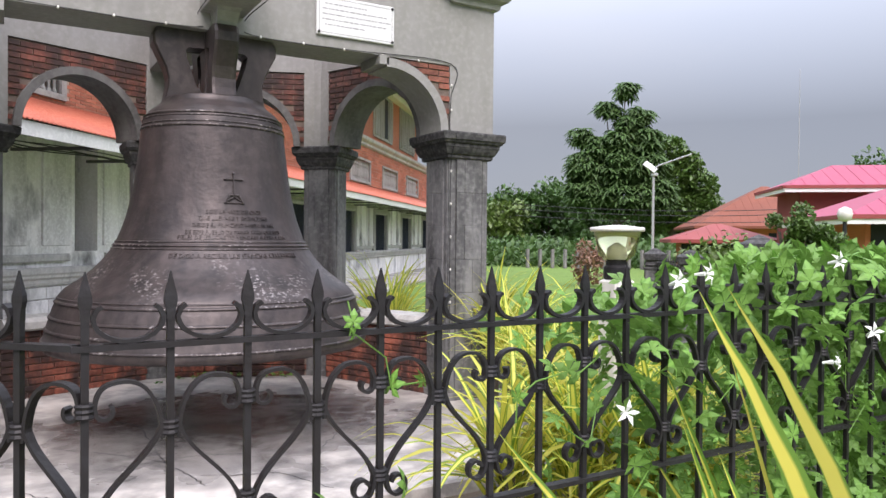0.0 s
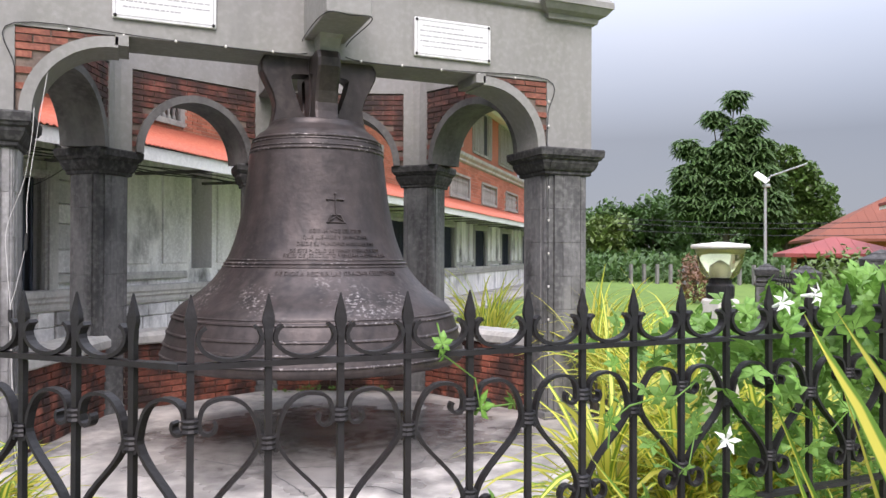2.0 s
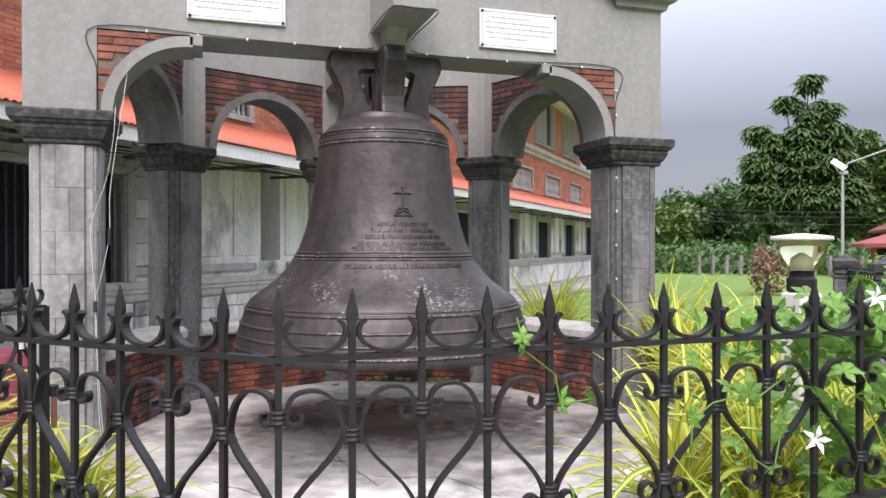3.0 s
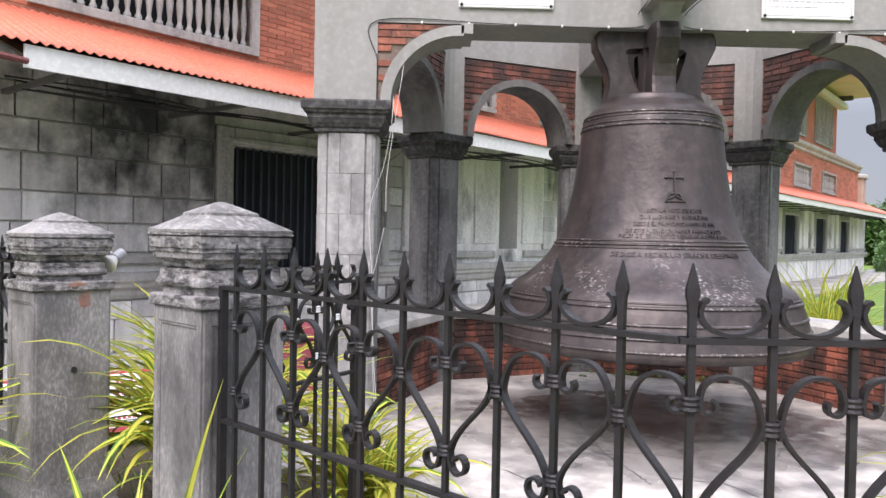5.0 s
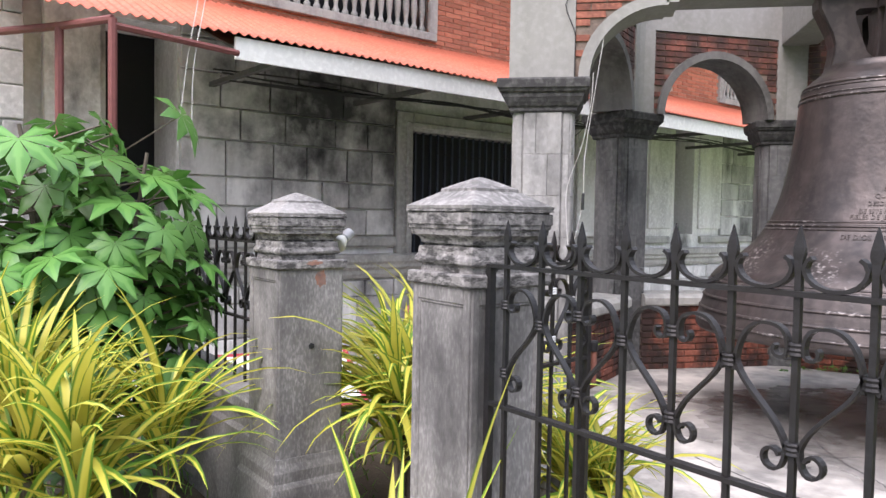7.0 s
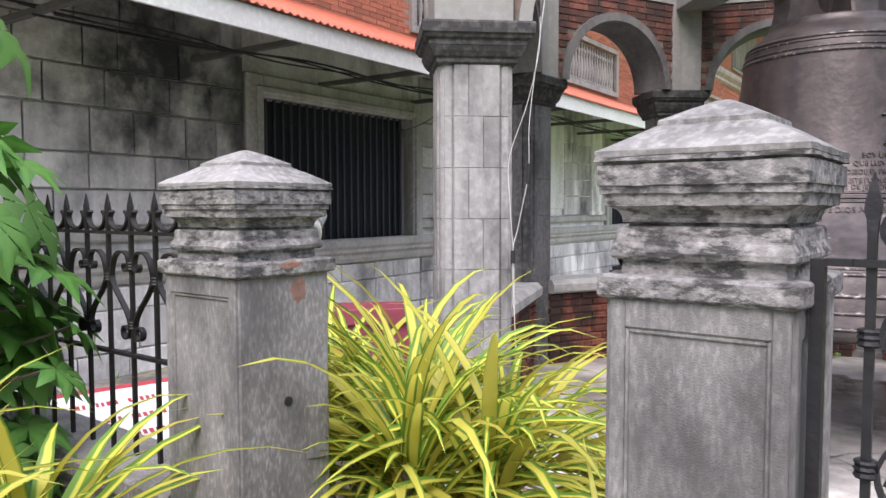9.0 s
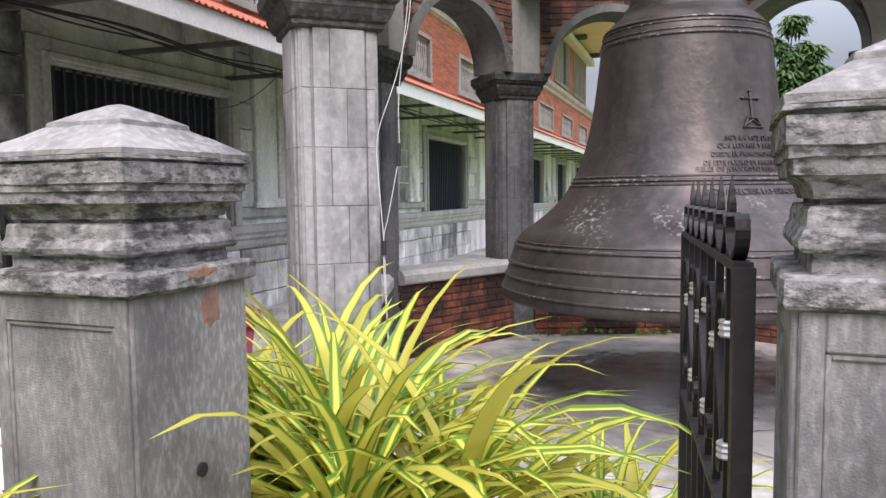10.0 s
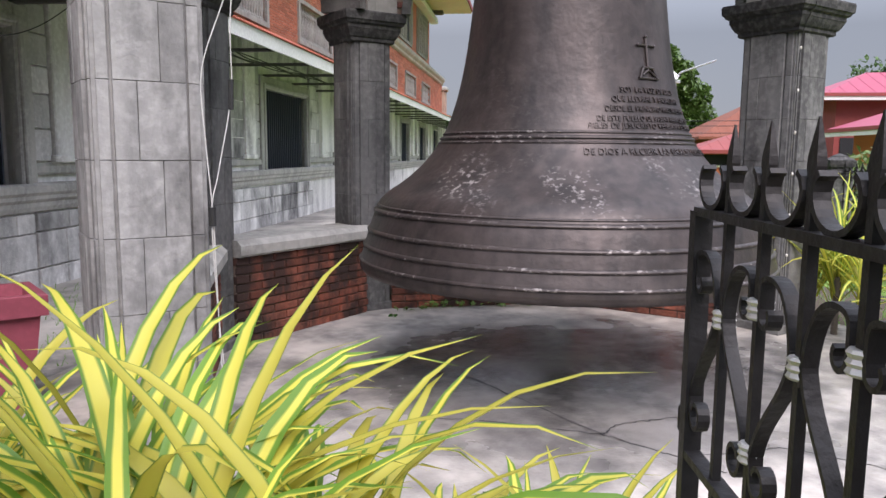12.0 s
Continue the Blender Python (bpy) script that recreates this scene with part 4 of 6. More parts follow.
for txt, z, w in (("SOY LA VOZ DE DIOS", 1.492, 0.36), ("QUE LLEVARE Y ENSALZARE", 1.45, 0.46), ("DESDE EL PRINCIPIO HASTA EL FIN", 1.405, 0.54), ("DE ESTE PUEBLO DE PANAY PARA QUE LOS", 1.36, 0.64), ("FIELES DE JESUCRISTO VENGAN A ESTA CASA", 1.315 + 0.012, 0.74), ("DE DIOS A RECIBIR LAS GRACIAS CELESTIALES", 1.208, 0.88)):
    wrap_text(txt, z, 0.026 if z > 1.25 else 0.03, w)
cr = Mesh()
def on_bell(x, z, d=0.006):
    a = -math.pi / 2 + x / bell_r(z)
    return ((bell_r(z) + d) * math.cos(a), (bell_r(z) + d) * math.sin(a), z)
for line in ([(0, 1.61), (0, 1.75)], [(-0.05, 1.715), (0.05, 1.715)], [(-0.035, 1.61), (0.035, 1.61)], [(-0.03, 1.61), (-0.055, 1.56)], [(0.03, 1.61), (0.055, 1.56)], [(-0.065, 1.56), (0.065, 1.56)], [(-0.04, 1.575), (0.0, 1.60), (0.04, 1.575)]):
    cr.tube([on_bell(*p) for p in line], 0.006, 6)
for x, z in ((0, 1.755), (-0.053, 1.715), (0.053, 1.715)):
    cr.lathe([(0.002, -0.01), (0.011, 0), (0.002, 0.01)], 8, Matrix.Translation(on_bell(x, z)))
part("raised_cross", cr, M_BRONZE, bell)

# ---- gate pillars on the slanting side of the fence ----
def gate_pillar(x, y, label, zb=-0.12, plain=(), z=0.0, sw=0.150, mats=None):
    """sw: half width of the shaft; mats: stone of the shaft, the cap and its top."""
    m_shaft, m_cap, m_top = mats or (M_GATE, M_GCAP, M_GTOP)
    t = thing("gate_pillar", label, "pillar", at(x, y, z, -43) @ Matrix.Diagonal((0.91, 0.91, 1, 1)), "gate pillars")
    sh = Mesh()
    e = sw - 0.008
    sh.square_profile([(e - 0.002, 0.30), (e, 0.31), (e, 1.112)])
    part("shaft", sh, m_shaft, t, "grey rendered shaft with sunk panels")
    for k in range(4):
        fr_ = Mesh()
        if k in plain:
            part("panel_frame", fr_.box(-e, e, -sw + 0.002, -e + 0.01, 0.20, 1.112, rotz(90 * k), 0.004), m_shaft, t)
            continue
        i_ = sw - 0.035
        for u0, u1, v0, v1 in ((-e, -i_, 0.36, 1.112), (i_, e, 0.36, 1.112), (-i_, i_, 1.055, 1.112), (-i_, i_, 0.36, 0.42)):
            fr_.box(u0, u1, -sw, -e + 0.01, v0, v1, rotz(90 * k), 0.003)
        for u0, u1, v0, v1 in ((-i_, -i_ + 0.007, 0.42, 1.055), (i_ - 0.007, i_, 0.42, 1.055), (-i_ + 0.007, i_ - 0.007, 1.048, 1.055), (-i_ + 0.007, i_ - 0.007, 0.42, 0.427)):
            fr_.box(u0, u1, -sw + 0.003, -e + 0.006, v0, v1, rotz(90 * k), 0.002)
        part("panel_frame", fr_, m_shaft, t)
    cp, rw = Mesh(), random.Random(int(x * 100))
    g = sw + 0.012
    cp.rough_profile([(sw, 1.098), (g - 0.003, 1.101), (g, 1.105), (g, 1.131), (g - 0.004, 1.135), (0.132, 1.1365), (0.130, 1.157), (0.141, 1.1585), (0.146, 1.163), (0.147, 1.170), (0.143, 1.178), (0.138, 1.186), (0.137, 1.203), (0.135, 1.207), (0.122, 1.2085), (0.122, 1.2135), (0.130, 1.2145), (0.131, 1.222), (0.136, 1.231), (0.146, 1.238), (0.154, 1.2392), (0.155, 1.256), (0.160, 1.2572), (0.160, 1.268), (0.164, 1.2692), (0.164, 1.300), (0.157, 1.3012), (0.157, 1.3042), (0.168, 1.3050), (0.167, 1.310), (0.164, 1.312)], rw)
    tp = Mesh()
    tp.rough_profile([(0.160, 1.310), (0.166, 1.312), (0.167, 1.320), (0.150, 1.330), (0.118, 1.346), (0.092, 1.360), (0.088, 1.361), (0.087, 1.369), (0.045, 1.388), (0.012, 1.401), (0.002, 1.403)], rw)
    part("cap_roof", tp, m_top, t, "pyramid top of the cap")
    part("cap", cp, m_cap, t, "lichen-stained moulded pyramid cap")
    bs = Mesh()
    bs.square_profile([(sw + 0.04, zb), (sw + 0.04, 0.22), (sw + 0.036, 0.25), (sw + 0.022, 0.27), (sw + 0.022, 0.31), (sw + 0.008, 0.34), (sw + 0.003, 0.36)])
    part("plinth", bs, m_shaft, t, "stepped stone plinth")
    return t


GP1 = gate_pillar(-2.995, -2.32, "grey rendered gate pillar with an orange mortar patch", plain=(1,), z=-0.024, sw=0.158)
GP2 = gate_pillar(-2.142, -3.10, "grey rendered gate pillar carrying the open iron gate")
GP3 = gate_pillar(4.65, -1.10, "dark fence pillar half buried in vines", mats=(M_STONE_D, M_CAP, M_CAP))
for x, y in ((6.54, 1.94), (5.57, 0.47)):
    gate_pillar(x, y, "dark mossy fence pillar beyond the belfry", z=-0.16, mats=(M_STONE_D, M_CAP, M_CAP))
def patch(cx, cz, w, h, y, seed):
    """An irregular smear of mortar, a few millimetres thick."""
    rp = random.Random(seed)
    rim = [(cx + w * math.cos(a) * rp.uniform(0.7, 1.15), cz + h * math.sin(a) * rp.uniform(0.7, 1.15)) for a in (2 * math.pi * i / 18 for i in range(18))]
    mid = [(cx + (x - cx) * 0.6, cz + (z - cz) * 0.6) for x, z in rim]
    return Mesh().loft([[(x, y, z) for x, z in rim], [(x, y - 0.0022, z) for x, z in mid]][::-1], True, rotz(90))
part("mortar_patch", patch(0.045, 1.062, 0.030, 0.042, -0.1555, 4), M_RUST, GP1, "orange repair mortar")
part("mortar_patch", patch(0.0, 1.124, 0.06, 0.012, -0.1685, 5), M_RUST, GP1, "orange repair mortar")
part("pipe_hole", Mesh().lathe([(0.012, 0.0), (0.012, 0.006)], 12, rotz(90) @ Matrix.Translation((0.0, -0.1575, 0.795)) @ Matrix.Rotation(radians(90), 4, "X")), M_DARK, GP1)

# ---- wrought iron fence ----
RAIL, LOW, TIP = 1.163, 0.80, 1.282
R_BAR = 0.0058


def picket_data():
    m = Mesh()
    m.box(-R_BAR, R_BAR, -R_BAR, R_BAR, 0.02, RAIL + 0.045)
    m.loft([[(sx * a, sy * b, z) for sx, sy in ((-1, -1), (1, -1), (1, 1), (-1, 1))] for a, b, z in ((0.0062, 0.0062, RAIL + 0.04), (0.0075, 0.005, RAIL + 0.058), (0.0105, 0.0052, RAIL + 0.070), (0.0098, 0.005, RAIL + 0.080), (0.001, 0.001, TIP))])
    return m.data("picket", M_IRON)


PICKET = picket_data()
COLLAR = Mesh().lathe([(0.0135, -0.012), (0.0158, -0.009), (0.0134, -0.004), (0.0158, 0.0), (0.0134, 0.004), (0.0158, 0.009), (0.0135, 0.012)], 10).data("collar", M_IRON)
COLLAR_S = Mesh().lathe([(0.0135, -0.012), (0.0158, -0.009), (0.0134, -0.004), (0.0158, 0.0), (0.0134, 0.004), (0.0158, 0.009), (0.0135, 0.012)], 10).data("collar", M_SILVER)


def zf(z):
    """Heights of the scrolls, hung from the rail."""
    return RAIL - (1.155 - z) * 1.05


def strap(mesh, pts, thick=0.006, deep=0.017):
    """A flat iron strap bent in the plane of the fence."""
    pts = [Vector(p) for p in pts]
    rings = []
    for i, p in enumerate(pts):
        d = (pts[min(i + 1, len(pts) - 1)] - pts[max(i - 1, 0)]).normalized()
        nrm = Vector((-d.z, 0, d.x)) * (thick / 2)
        rings.append([tuple(p + nrm + Vector((0, -deep / 2, 0))), tuple(p + nrm + Vector((0, deep / 2, 0))), tuple(p - nrm + Vector((0, deep / 2, 0))), tuple(p - nrm + Vector((0, -deep / 2, 0)))])
    mesh.loft(rings, True)


def curl(cx, cz, r0, a0, turns, n=14, shrink=0.35, sx=1):
    return [(cx + sx * r0 * (1 - shrink * i / n) * math.cos(radians(a0 + 360 * turns * i / n)), 0, cz + r0 * (1 - shrink * i / n) * math.sin(radians(a0 + 360 * turns * i / n))) for i in range(n + 1)]


def bez(p0, p1, p2, p3, n=10):
    out = []
    for i in range(n + 1):
        t = i / n
        out.append(tuple(((1 - t) ** 3) * a + 3 * t * (1 - t) ** 2 * b_ + 3 * t * t * (1 - t) * c + t ** 3 * d for a, b_, c, d in zip(p0, p1, p2, p3)))
    return out


def cup_data(w):
    """The crescent that stands on the rail between two bars, its points curled outward."""
    pts = [(w / 2 + (w / 2 - 0.011) * math.cos(radians(a)), 0, RAIL + 0.046 + 0.038 * math.sin(radians(a))) for a in range(180, 361, 15)]
    pts = [(pts[0][0] + 0.013, 0, pts[0][2] + 0.018), (pts[0][0] + 0.005, 0, pts[0][2] + 0.012)] + pts + [(pts[-1][0] - 0.005, 0, pts[-1][2] + 0.012), (pts[-1][0] - 0.013, 0, pts[-1][2] + 0.018)]
    m = Mesh()
    strap(m, pts, 0.007, 0.018)
    return m.data("crescent", M_IRON)


def heart_data(w):
    """Scrolls round an even bar: two arms curling over and two falling to the neighbours."""
    m = Mesh()
    for s_ in (-1, 1):
        a = bez((0.012 * s_, 0, 1.01), (0.015 * s_, 0, 1.08), (0.043 * s_, 0, 1.102), (0.070 * s_, 0, 1.102))
        a += bez((0.070 * s_, 0, 1.102), (0.102 * s_, 0, 1.102), ((w - 0.016) * s_, 0, 1.09), ((w - 0.014) * s_, 0, 1.065), 8)[1:]
        a += curl((w - 0.029) * s_, 1.06, 0.015, 0, -0.62, 8, 0.3, s_)[1:]
        strap(m, [(p[0], 0, zf(p[2])) for p in a])
        b_ = bez((0.012 * s_, 0, 1.04), (0.016 * s_, 0, 0.985), ((w - 0.03) * s_, 0, 0.955), ((w - 0.012) * s_, 0, 0.895))
        strap(m, [(p[0], 0, zf(p[2])) for p in b_])
        c = bez(((w - 0.012) * s_, 0, 0.905), ((w - 0.012) * s_, 0, 0.87), ((w - 0.02) * s_, 0, 0.852), ((w - 0.038) * s_, 0, 0.855), 6)
        c += curl((w - 0.036) * s_, 0.875, 0.02, -100, -0.68, 10, 0.35, s_)[1:]
        strap(m, [(p[0], 0, zf(p[2])) for p in c])
    return m.data("heart_scroll", M_IRON)


def fence(p0, p1, n, label, start=0, extra=0.0, base=0.06, z0=0.0):
    """A run of n bars from p0 to p1."""
    d = Vector((p1[0] - p0[0], p1[1] - p0[1], 0))
    length = d.length
    ang = math.degrees(math.atan2(d.y, d.x))
    t = thing("iron_fence", label, "fence", at(p0[0], p0[1], z0, ang), "iron fence runs")
    w = length / n
    cup, heart = cup_data(w), heart_data(w)
    for z, nm in ((RAIL, "top_rail"), (LOW, "bottom_rail")):
        part(nm, Mesh().box(-0.02, length + 0.02 + extra, -0.011, 0.011, z - 0.005, z + 0.005), M_IRON, t)
    for i in range(n + 1):
        mx = Matrix.Translation((i * w, 0, 0))
        part("picket", PICKET, None, t, m=mx)
        if i < n:
            part("crescent", cup, None, t, m=mx)
        if (i + start) % 2 == 0:
            part("heart_scroll", heart, None, t, m=Matrix.Translation((i * w, 0.0, 0)))
            part("collar", COLLAR, None, t, m=mx @ Matrix.Translation((0, 0, zf(1.026))))
        else:
            part("collar", COLLAR, None, t, m=mx @ Matrix.Translation((0, 0, zf(1.062))))
            part("collar", COLLAR, None, t, m=mx @ Matrix.Translation((0, 0, zf(0.895))))
    kb = Mesh()
    if base > 0.1:
        rows = [(0.12, -0.14), (0.12, base - 0.16), (0.10, base - 0.14), (0.10, base - 0.10), (0.125, base - 0.06), (0.13, base - 0.05), (0.13, base - 0.01), (0.12, base)]
        prof = [(y, z) for y, z in rows] + [(-y, z) for y, z in rows[::-1]]
        kb.loft([[(0.02, y, z) for y, z in prof], [(length, y, z) for y, z in prof]])
    else:
        kb.box(-0.05, length + 0.05, -0.06, 0.06, -0.14, base, None, 0.01)
    part("kerb", kb, M_GATE, t, "stained low stone base")
    return t


CORNER_L, CORNER_R = (-1.124, -4.168), (1.533, -4.168)
side_fence = fence((-2.041, -3.304), (-1.211, -4.088), 9, "black wrought iron fence with spear tips and heart scrolls", 1, 0.10)
part("end_stile", Mesh().box(-0.072, -0.054, -0.010, 0.010, -0.02, RAIL + 0.004), M_IRON, side_fence, "flat iron end bar against the pillar")
for z in (RAIL, LOW):
    part("rail_stub", Mesh().box(-0.054, -0.021, -0.011, 0.011, z - 0.005, z + 0.005), M_IRON, side_fence)
fence(CORNER_L, CORNER_R, 21, "black wrought iron fence with vines on its far half", 1)
fence(CORNER_R, (4.56, -1.19), 34, "black wrought iron fence under thick vines", 0)
fence((-3.11, -2.21), (-4.40, -1.02), 14, "black wrought iron fence on a low stone base beside the church", 0, 0.0, 0.5)
fence((5.65, 0.6), (6.45, 1.81), 12, "black wrought iron fence beyond the belfry", 0, 0.0, 0.06, -0.14)

# open gate leaf, hung on its pillar
GH = Vector((-2.262, -2.962, 0))
GE = Vector((-1.818, -2.325, 0))
gd = GE - GH
gate = thing("iron_gate", "black wrought iron gate leaf standing open with silver collars", "gate", at(GH.x, GH.y, -0.035, math.degrees(math.atan2(gd.y, gd.x))))
gl, gn = gd.length, 7
gw = gl / gn
cup, heart = cup_data(gw), heart_data(gw)
part("hinge_stile", Mesh().box(-0.013, 0.013, -0.013, 0.013, 0.03, RAIL), M_IRON, gate)
part("lock_stile", Mesh().box(gl - 0.012, gl + 0.012, -0.013, 0.013, 0.03, RAIL), M_IRON, gate)
for z in (RAIL, LOW, 0.14):
    part("rail", Mesh().box(0, gl, -0.012, 0.012, z - 0.006, z + 0.006), M_IRON, gate)
for i in range(gn + 1):
    mx = Matrix.Translation((i * gw, 0, 0))
    if 0 < i < gn:
        part("picket", PICKET, None, gate, m=mx)
    if i < gn:
        part("crescent", cup, None, gate, m=mx)
    if 0 < i < gn:
        if i % 2 == 0:
            part("heart_scroll", heart, None, gate, m=mx)
            part("collar", COLLAR_S, None, gate, "silver painted collar", m=mx @ Matrix.Translation((0, 0, zf(1.026))))
        else:
            part("collar", COLLAR_S, None, gate, "silver painted collar", m=mx @ Matrix.Translation((0, 0, zf(1.062))))
            part("collar", COLLAR_S, None, gate, "silver painted collar", m=mx @ Matrix.Translation((0, 0, zf(0.895))))
lt = Mesh()
lt.lathe([(0.018, 0.82), (0.02, 0.825), (0.02, 0.855), (0.018, 0.86)], 12, None, gl + 0.03, -0.01)
part("latch", lt, M_IRON, gate)
part("latch_bolt", Mesh().tube([(gl + 0.03, -0.015, 0.70), (gl + 0.03, -0.015, 0.83)], 0.011, 8), M_RUSTB, gate, "rusty latch bolt")

# ---- plants ----
def strap_leaf(mesh, base, az, elev, length, width, droop, rng, seg=7, turn=0.0):
    """One long pointed leaf, folded along its middle, that rises and bends over."""
    p = Vector(base)
    a, el = radians(az), radians(elev)
    step = length / seg
    rows, uvs = [], []
    twist = rng.uniform(-0.5, 0.5)
    for i in range(seg + 1):
        t = i / seg
        d = Vector((math.cos(a) * math.cos(el), math.sin(a) * math.cos(el), math.sin(el)))
        side = Vector((-math.sin(a), math.cos(a), 0))
        up = side.cross(d) * -1
        side = (side * math.cos(turn + twist * t) + up * math.sin(turn + twist * t)).normalized()
        w = width * (0.55 + 1.3 * t if t < 0.35 else (1 - ((t - 0.35) / 0.65) ** 1.8) + 0.01) * 0.5
        rows += [tuple(p - side * w + up * w * 0.35), tuple(p), tuple(p + side * w + up * w * 0.35)]
        uvs += [(0.0, t), (0.5, t), (1.0, t)]
        p = p + d * step
        el -= radians(droop) * (0.35 + 1.3 * t) / seg
        a += rng.uniform(-0.03, 0.03)
    f = []
    for i in range(seg):
        k = i * 3
        f += [(k, k + 1, k + 4, k + 3), (k + 1, k + 2, k + 5, k + 4)]
    mesh.add(rows, f, None, uvs)


def strap_clump(x, y, z, n, length, width, seed, label, material, spread=0.1, elev=(25, 88), droop=(50, 120), crowns=3, high=0.5, azs=(0, 360), turn=0.0):
    r = random.Random(seed)
    t = thing("strap_leaf_plant", label, "plant", at(x, y, z), "variegated strap leaf plants")
    m = Mesh()
    heads = [(r.uniform(-spread, spread), r.uniform(-spread, spread)) for _ in range(crowns)]
    for i in range(n):
        hx, hy = heads[i % crowns]
        e = r.uniform(*elev)
        strap_leaf(m, (hx + r.uniform(-0.03, 0.03), hy + r.uniform(-0.03, 0.03), high * (0.45 + 0.55 * r.random() ** 0.5)), r.uniform(*azs), e, length * r.uniform(0.55, 1.15), width * r.uniform(0.75, 1.2), r.uniform(*droop), r, 7, turn)
    part("leaves", m, material, t, uv=True, smooth=True)
    for hx, hy in heads:
        part("stem", Mesh().tube([(hx, hy, -0.05), (hx, hy, high)], 0.022, 8), M_BARK, t)
    return t


VAR = "yellow and green striped strap leaf plant"
strap_clump(-2.46, -2.0, -0.08, 330, 0.76, 0.037, 221, VAR + " by the gate", M_STRAP, 0.25, (12, 72), (50, 118), 7, 0.6)
strap_clump(-2.62, -1.46, -0.08, 150, 0.64, 0.037, 222, VAR + " by the gate", M_STRAP, 0.24, (18, 74), (45, 110), 5, 0.6)
strap_clump(-1.86, -1.98, -0.08, 150, 0.54, 0.036, 29, VAR + " at the slab", M_STRAP, 0.2, (10, 75), (45, 118), 4, 0.30)
strap_clump(-3.66, -2.85, -0.1, 340, 0.60, 0.040, 23, VAR + " outside the fence", M_STRAP, 0.28, (15, 86), (35, 105), 7, 0.6)
strap_clump(-4.1, -2.9, -0.1, 260, 0.75, 0.042, 24, VAR + " outside the fence", M_STRAP, 0.3, (15, 86), (35, 105), 6, 0.6)
strap_clump(-2.3, -3.42, -0.1, 15, 0.92, 0.040, 25, VAR + " at a pillar foot", M_STRAP2, 0.1, (62, 88), (15, 50), 2, 0.1)
strap_clump(-1.72, -4.25, -0.1, 7, 0.85, 0.036, 35, VAR + " outside the fence", M_STRAP2, 0.14, (68, 88), (10, 40), 3, 0.08)
strap_clump(0.24, -4.72, -0.1, 12, 1.2, 0.055, 26, VAR + " close outside", M_STRAP, 0.13, (58, 78), (5, 30), 3, 0.1, (90, 150), 1.25)
strap_clump(0.72, -3.2, -0.1, 260, 0.76, 0.031, 27, VAR + " inside the fence", M_STRAP2, 0.25, (15, 88), (60, 140), 7)
strap_clump(1.25, -2.75, -0.1, 260, 0.78, 0.031, 28, VAR + " inside the fence", M_STRAP2, 0.25, (15, 88), (60, 140), 7)
strap_clump(1.2, -3.45, -0.1, 170, 0.72, 0.030, 36, VAR + " inside the fence", M_STRAP2, 0.25, (15, 88), (60, 140), 6)
strap_clump(2.2, -1.35, -0.1, 150, 0.85, 0.030, 30, VAR + " beside a pillar", M_STRAP2, 0.25, (20, 88), (50, 130), 5)
strap_clump(2.45, 1.65, -0.1, 120, 0.95, 0.032, 31, VAR + " behind the belfry", M_STRAP2, 0.3, (35, 88), (30, 110), 5)
strap_clump(2.5, -0.4, -0.1, 170, 0.85, 0.032, 32, VAR + " beside the belfry", M_STRAP2, 0.3, (30, 88), (40, 120), 5)
strap_clump(3.0, 0.9, -0.1, 100, 0.85, 0.032, 37, VAR + " beside the belfry", M_STRAP2, 0.3, (30, 88), (40, 120), 5)


def lobed(mesh, m, size, lobes=5, deep=0.55, rng=None):
    """A hand-shaped leaf of pointed lobes with a raised middle rib in each."""
    v, uv, f = [(0, 0, 0)], [(0.5, 0)], []
    n = lobes
    for i in range(n):
        a = radians(-125 + 250 * i / (n - 1)) + math.pi / 2
        ln = size * (1.0 - 0.28 * abs(i - (n - 1) / 2) / ((n - 1) / 2))
        half = radians(125 / (n - 1)) * 0.9
        c = len(v)
        sag = -0.22 * ln
        v += [(math.cos(a - half) * ln * deep * 0.75, math.sin(a - half) * ln * deep * 0.75, 0.0), (math.cos(a - half * 0.55) * ln * 0.72, math.sin(a - half * 0.55) * ln * 0.72, sag * 0.3),
              (math.cos(a) * ln, math.sin(a) * ln, sag), (math.cos(a + half * 0.55) * ln * 0.72, math.sin(a + half * 0.55) * ln * 0.72, sag * 0.3), (math.cos(a + half) * ln * deep * 0.75, math.sin(a + half) * ln * deep * 0.75, 0.0),
              (math.cos(a) * ln * 0.5, math.sin(a) * ln * 0.5, 0.05 * ln)]
        uv += [(0.1, 0.5), (0.0, 0.7), (0.5, 1), (1.0, 0.7), (0.9, 0.5), (0.5, 0.5)]
        f += [(0, c, c + 5), (c, c + 1, c + 5), (c + 1, c + 2, c + 5), (c + 2, c + 3, c + 5), (c + 3, c + 4, c + 5), (c + 4, 0, c + 5)]
    mesh.add(v, f, m, uv)


def leaf_pose(p, az, tilt, roll=0.0):
    return Matrix.Translation(p) @ rotz(az) @ Matrix.Rotation(radians(tilt), 4, "X") @ Matrix.Rotation(radians(roll), 4, "Y")


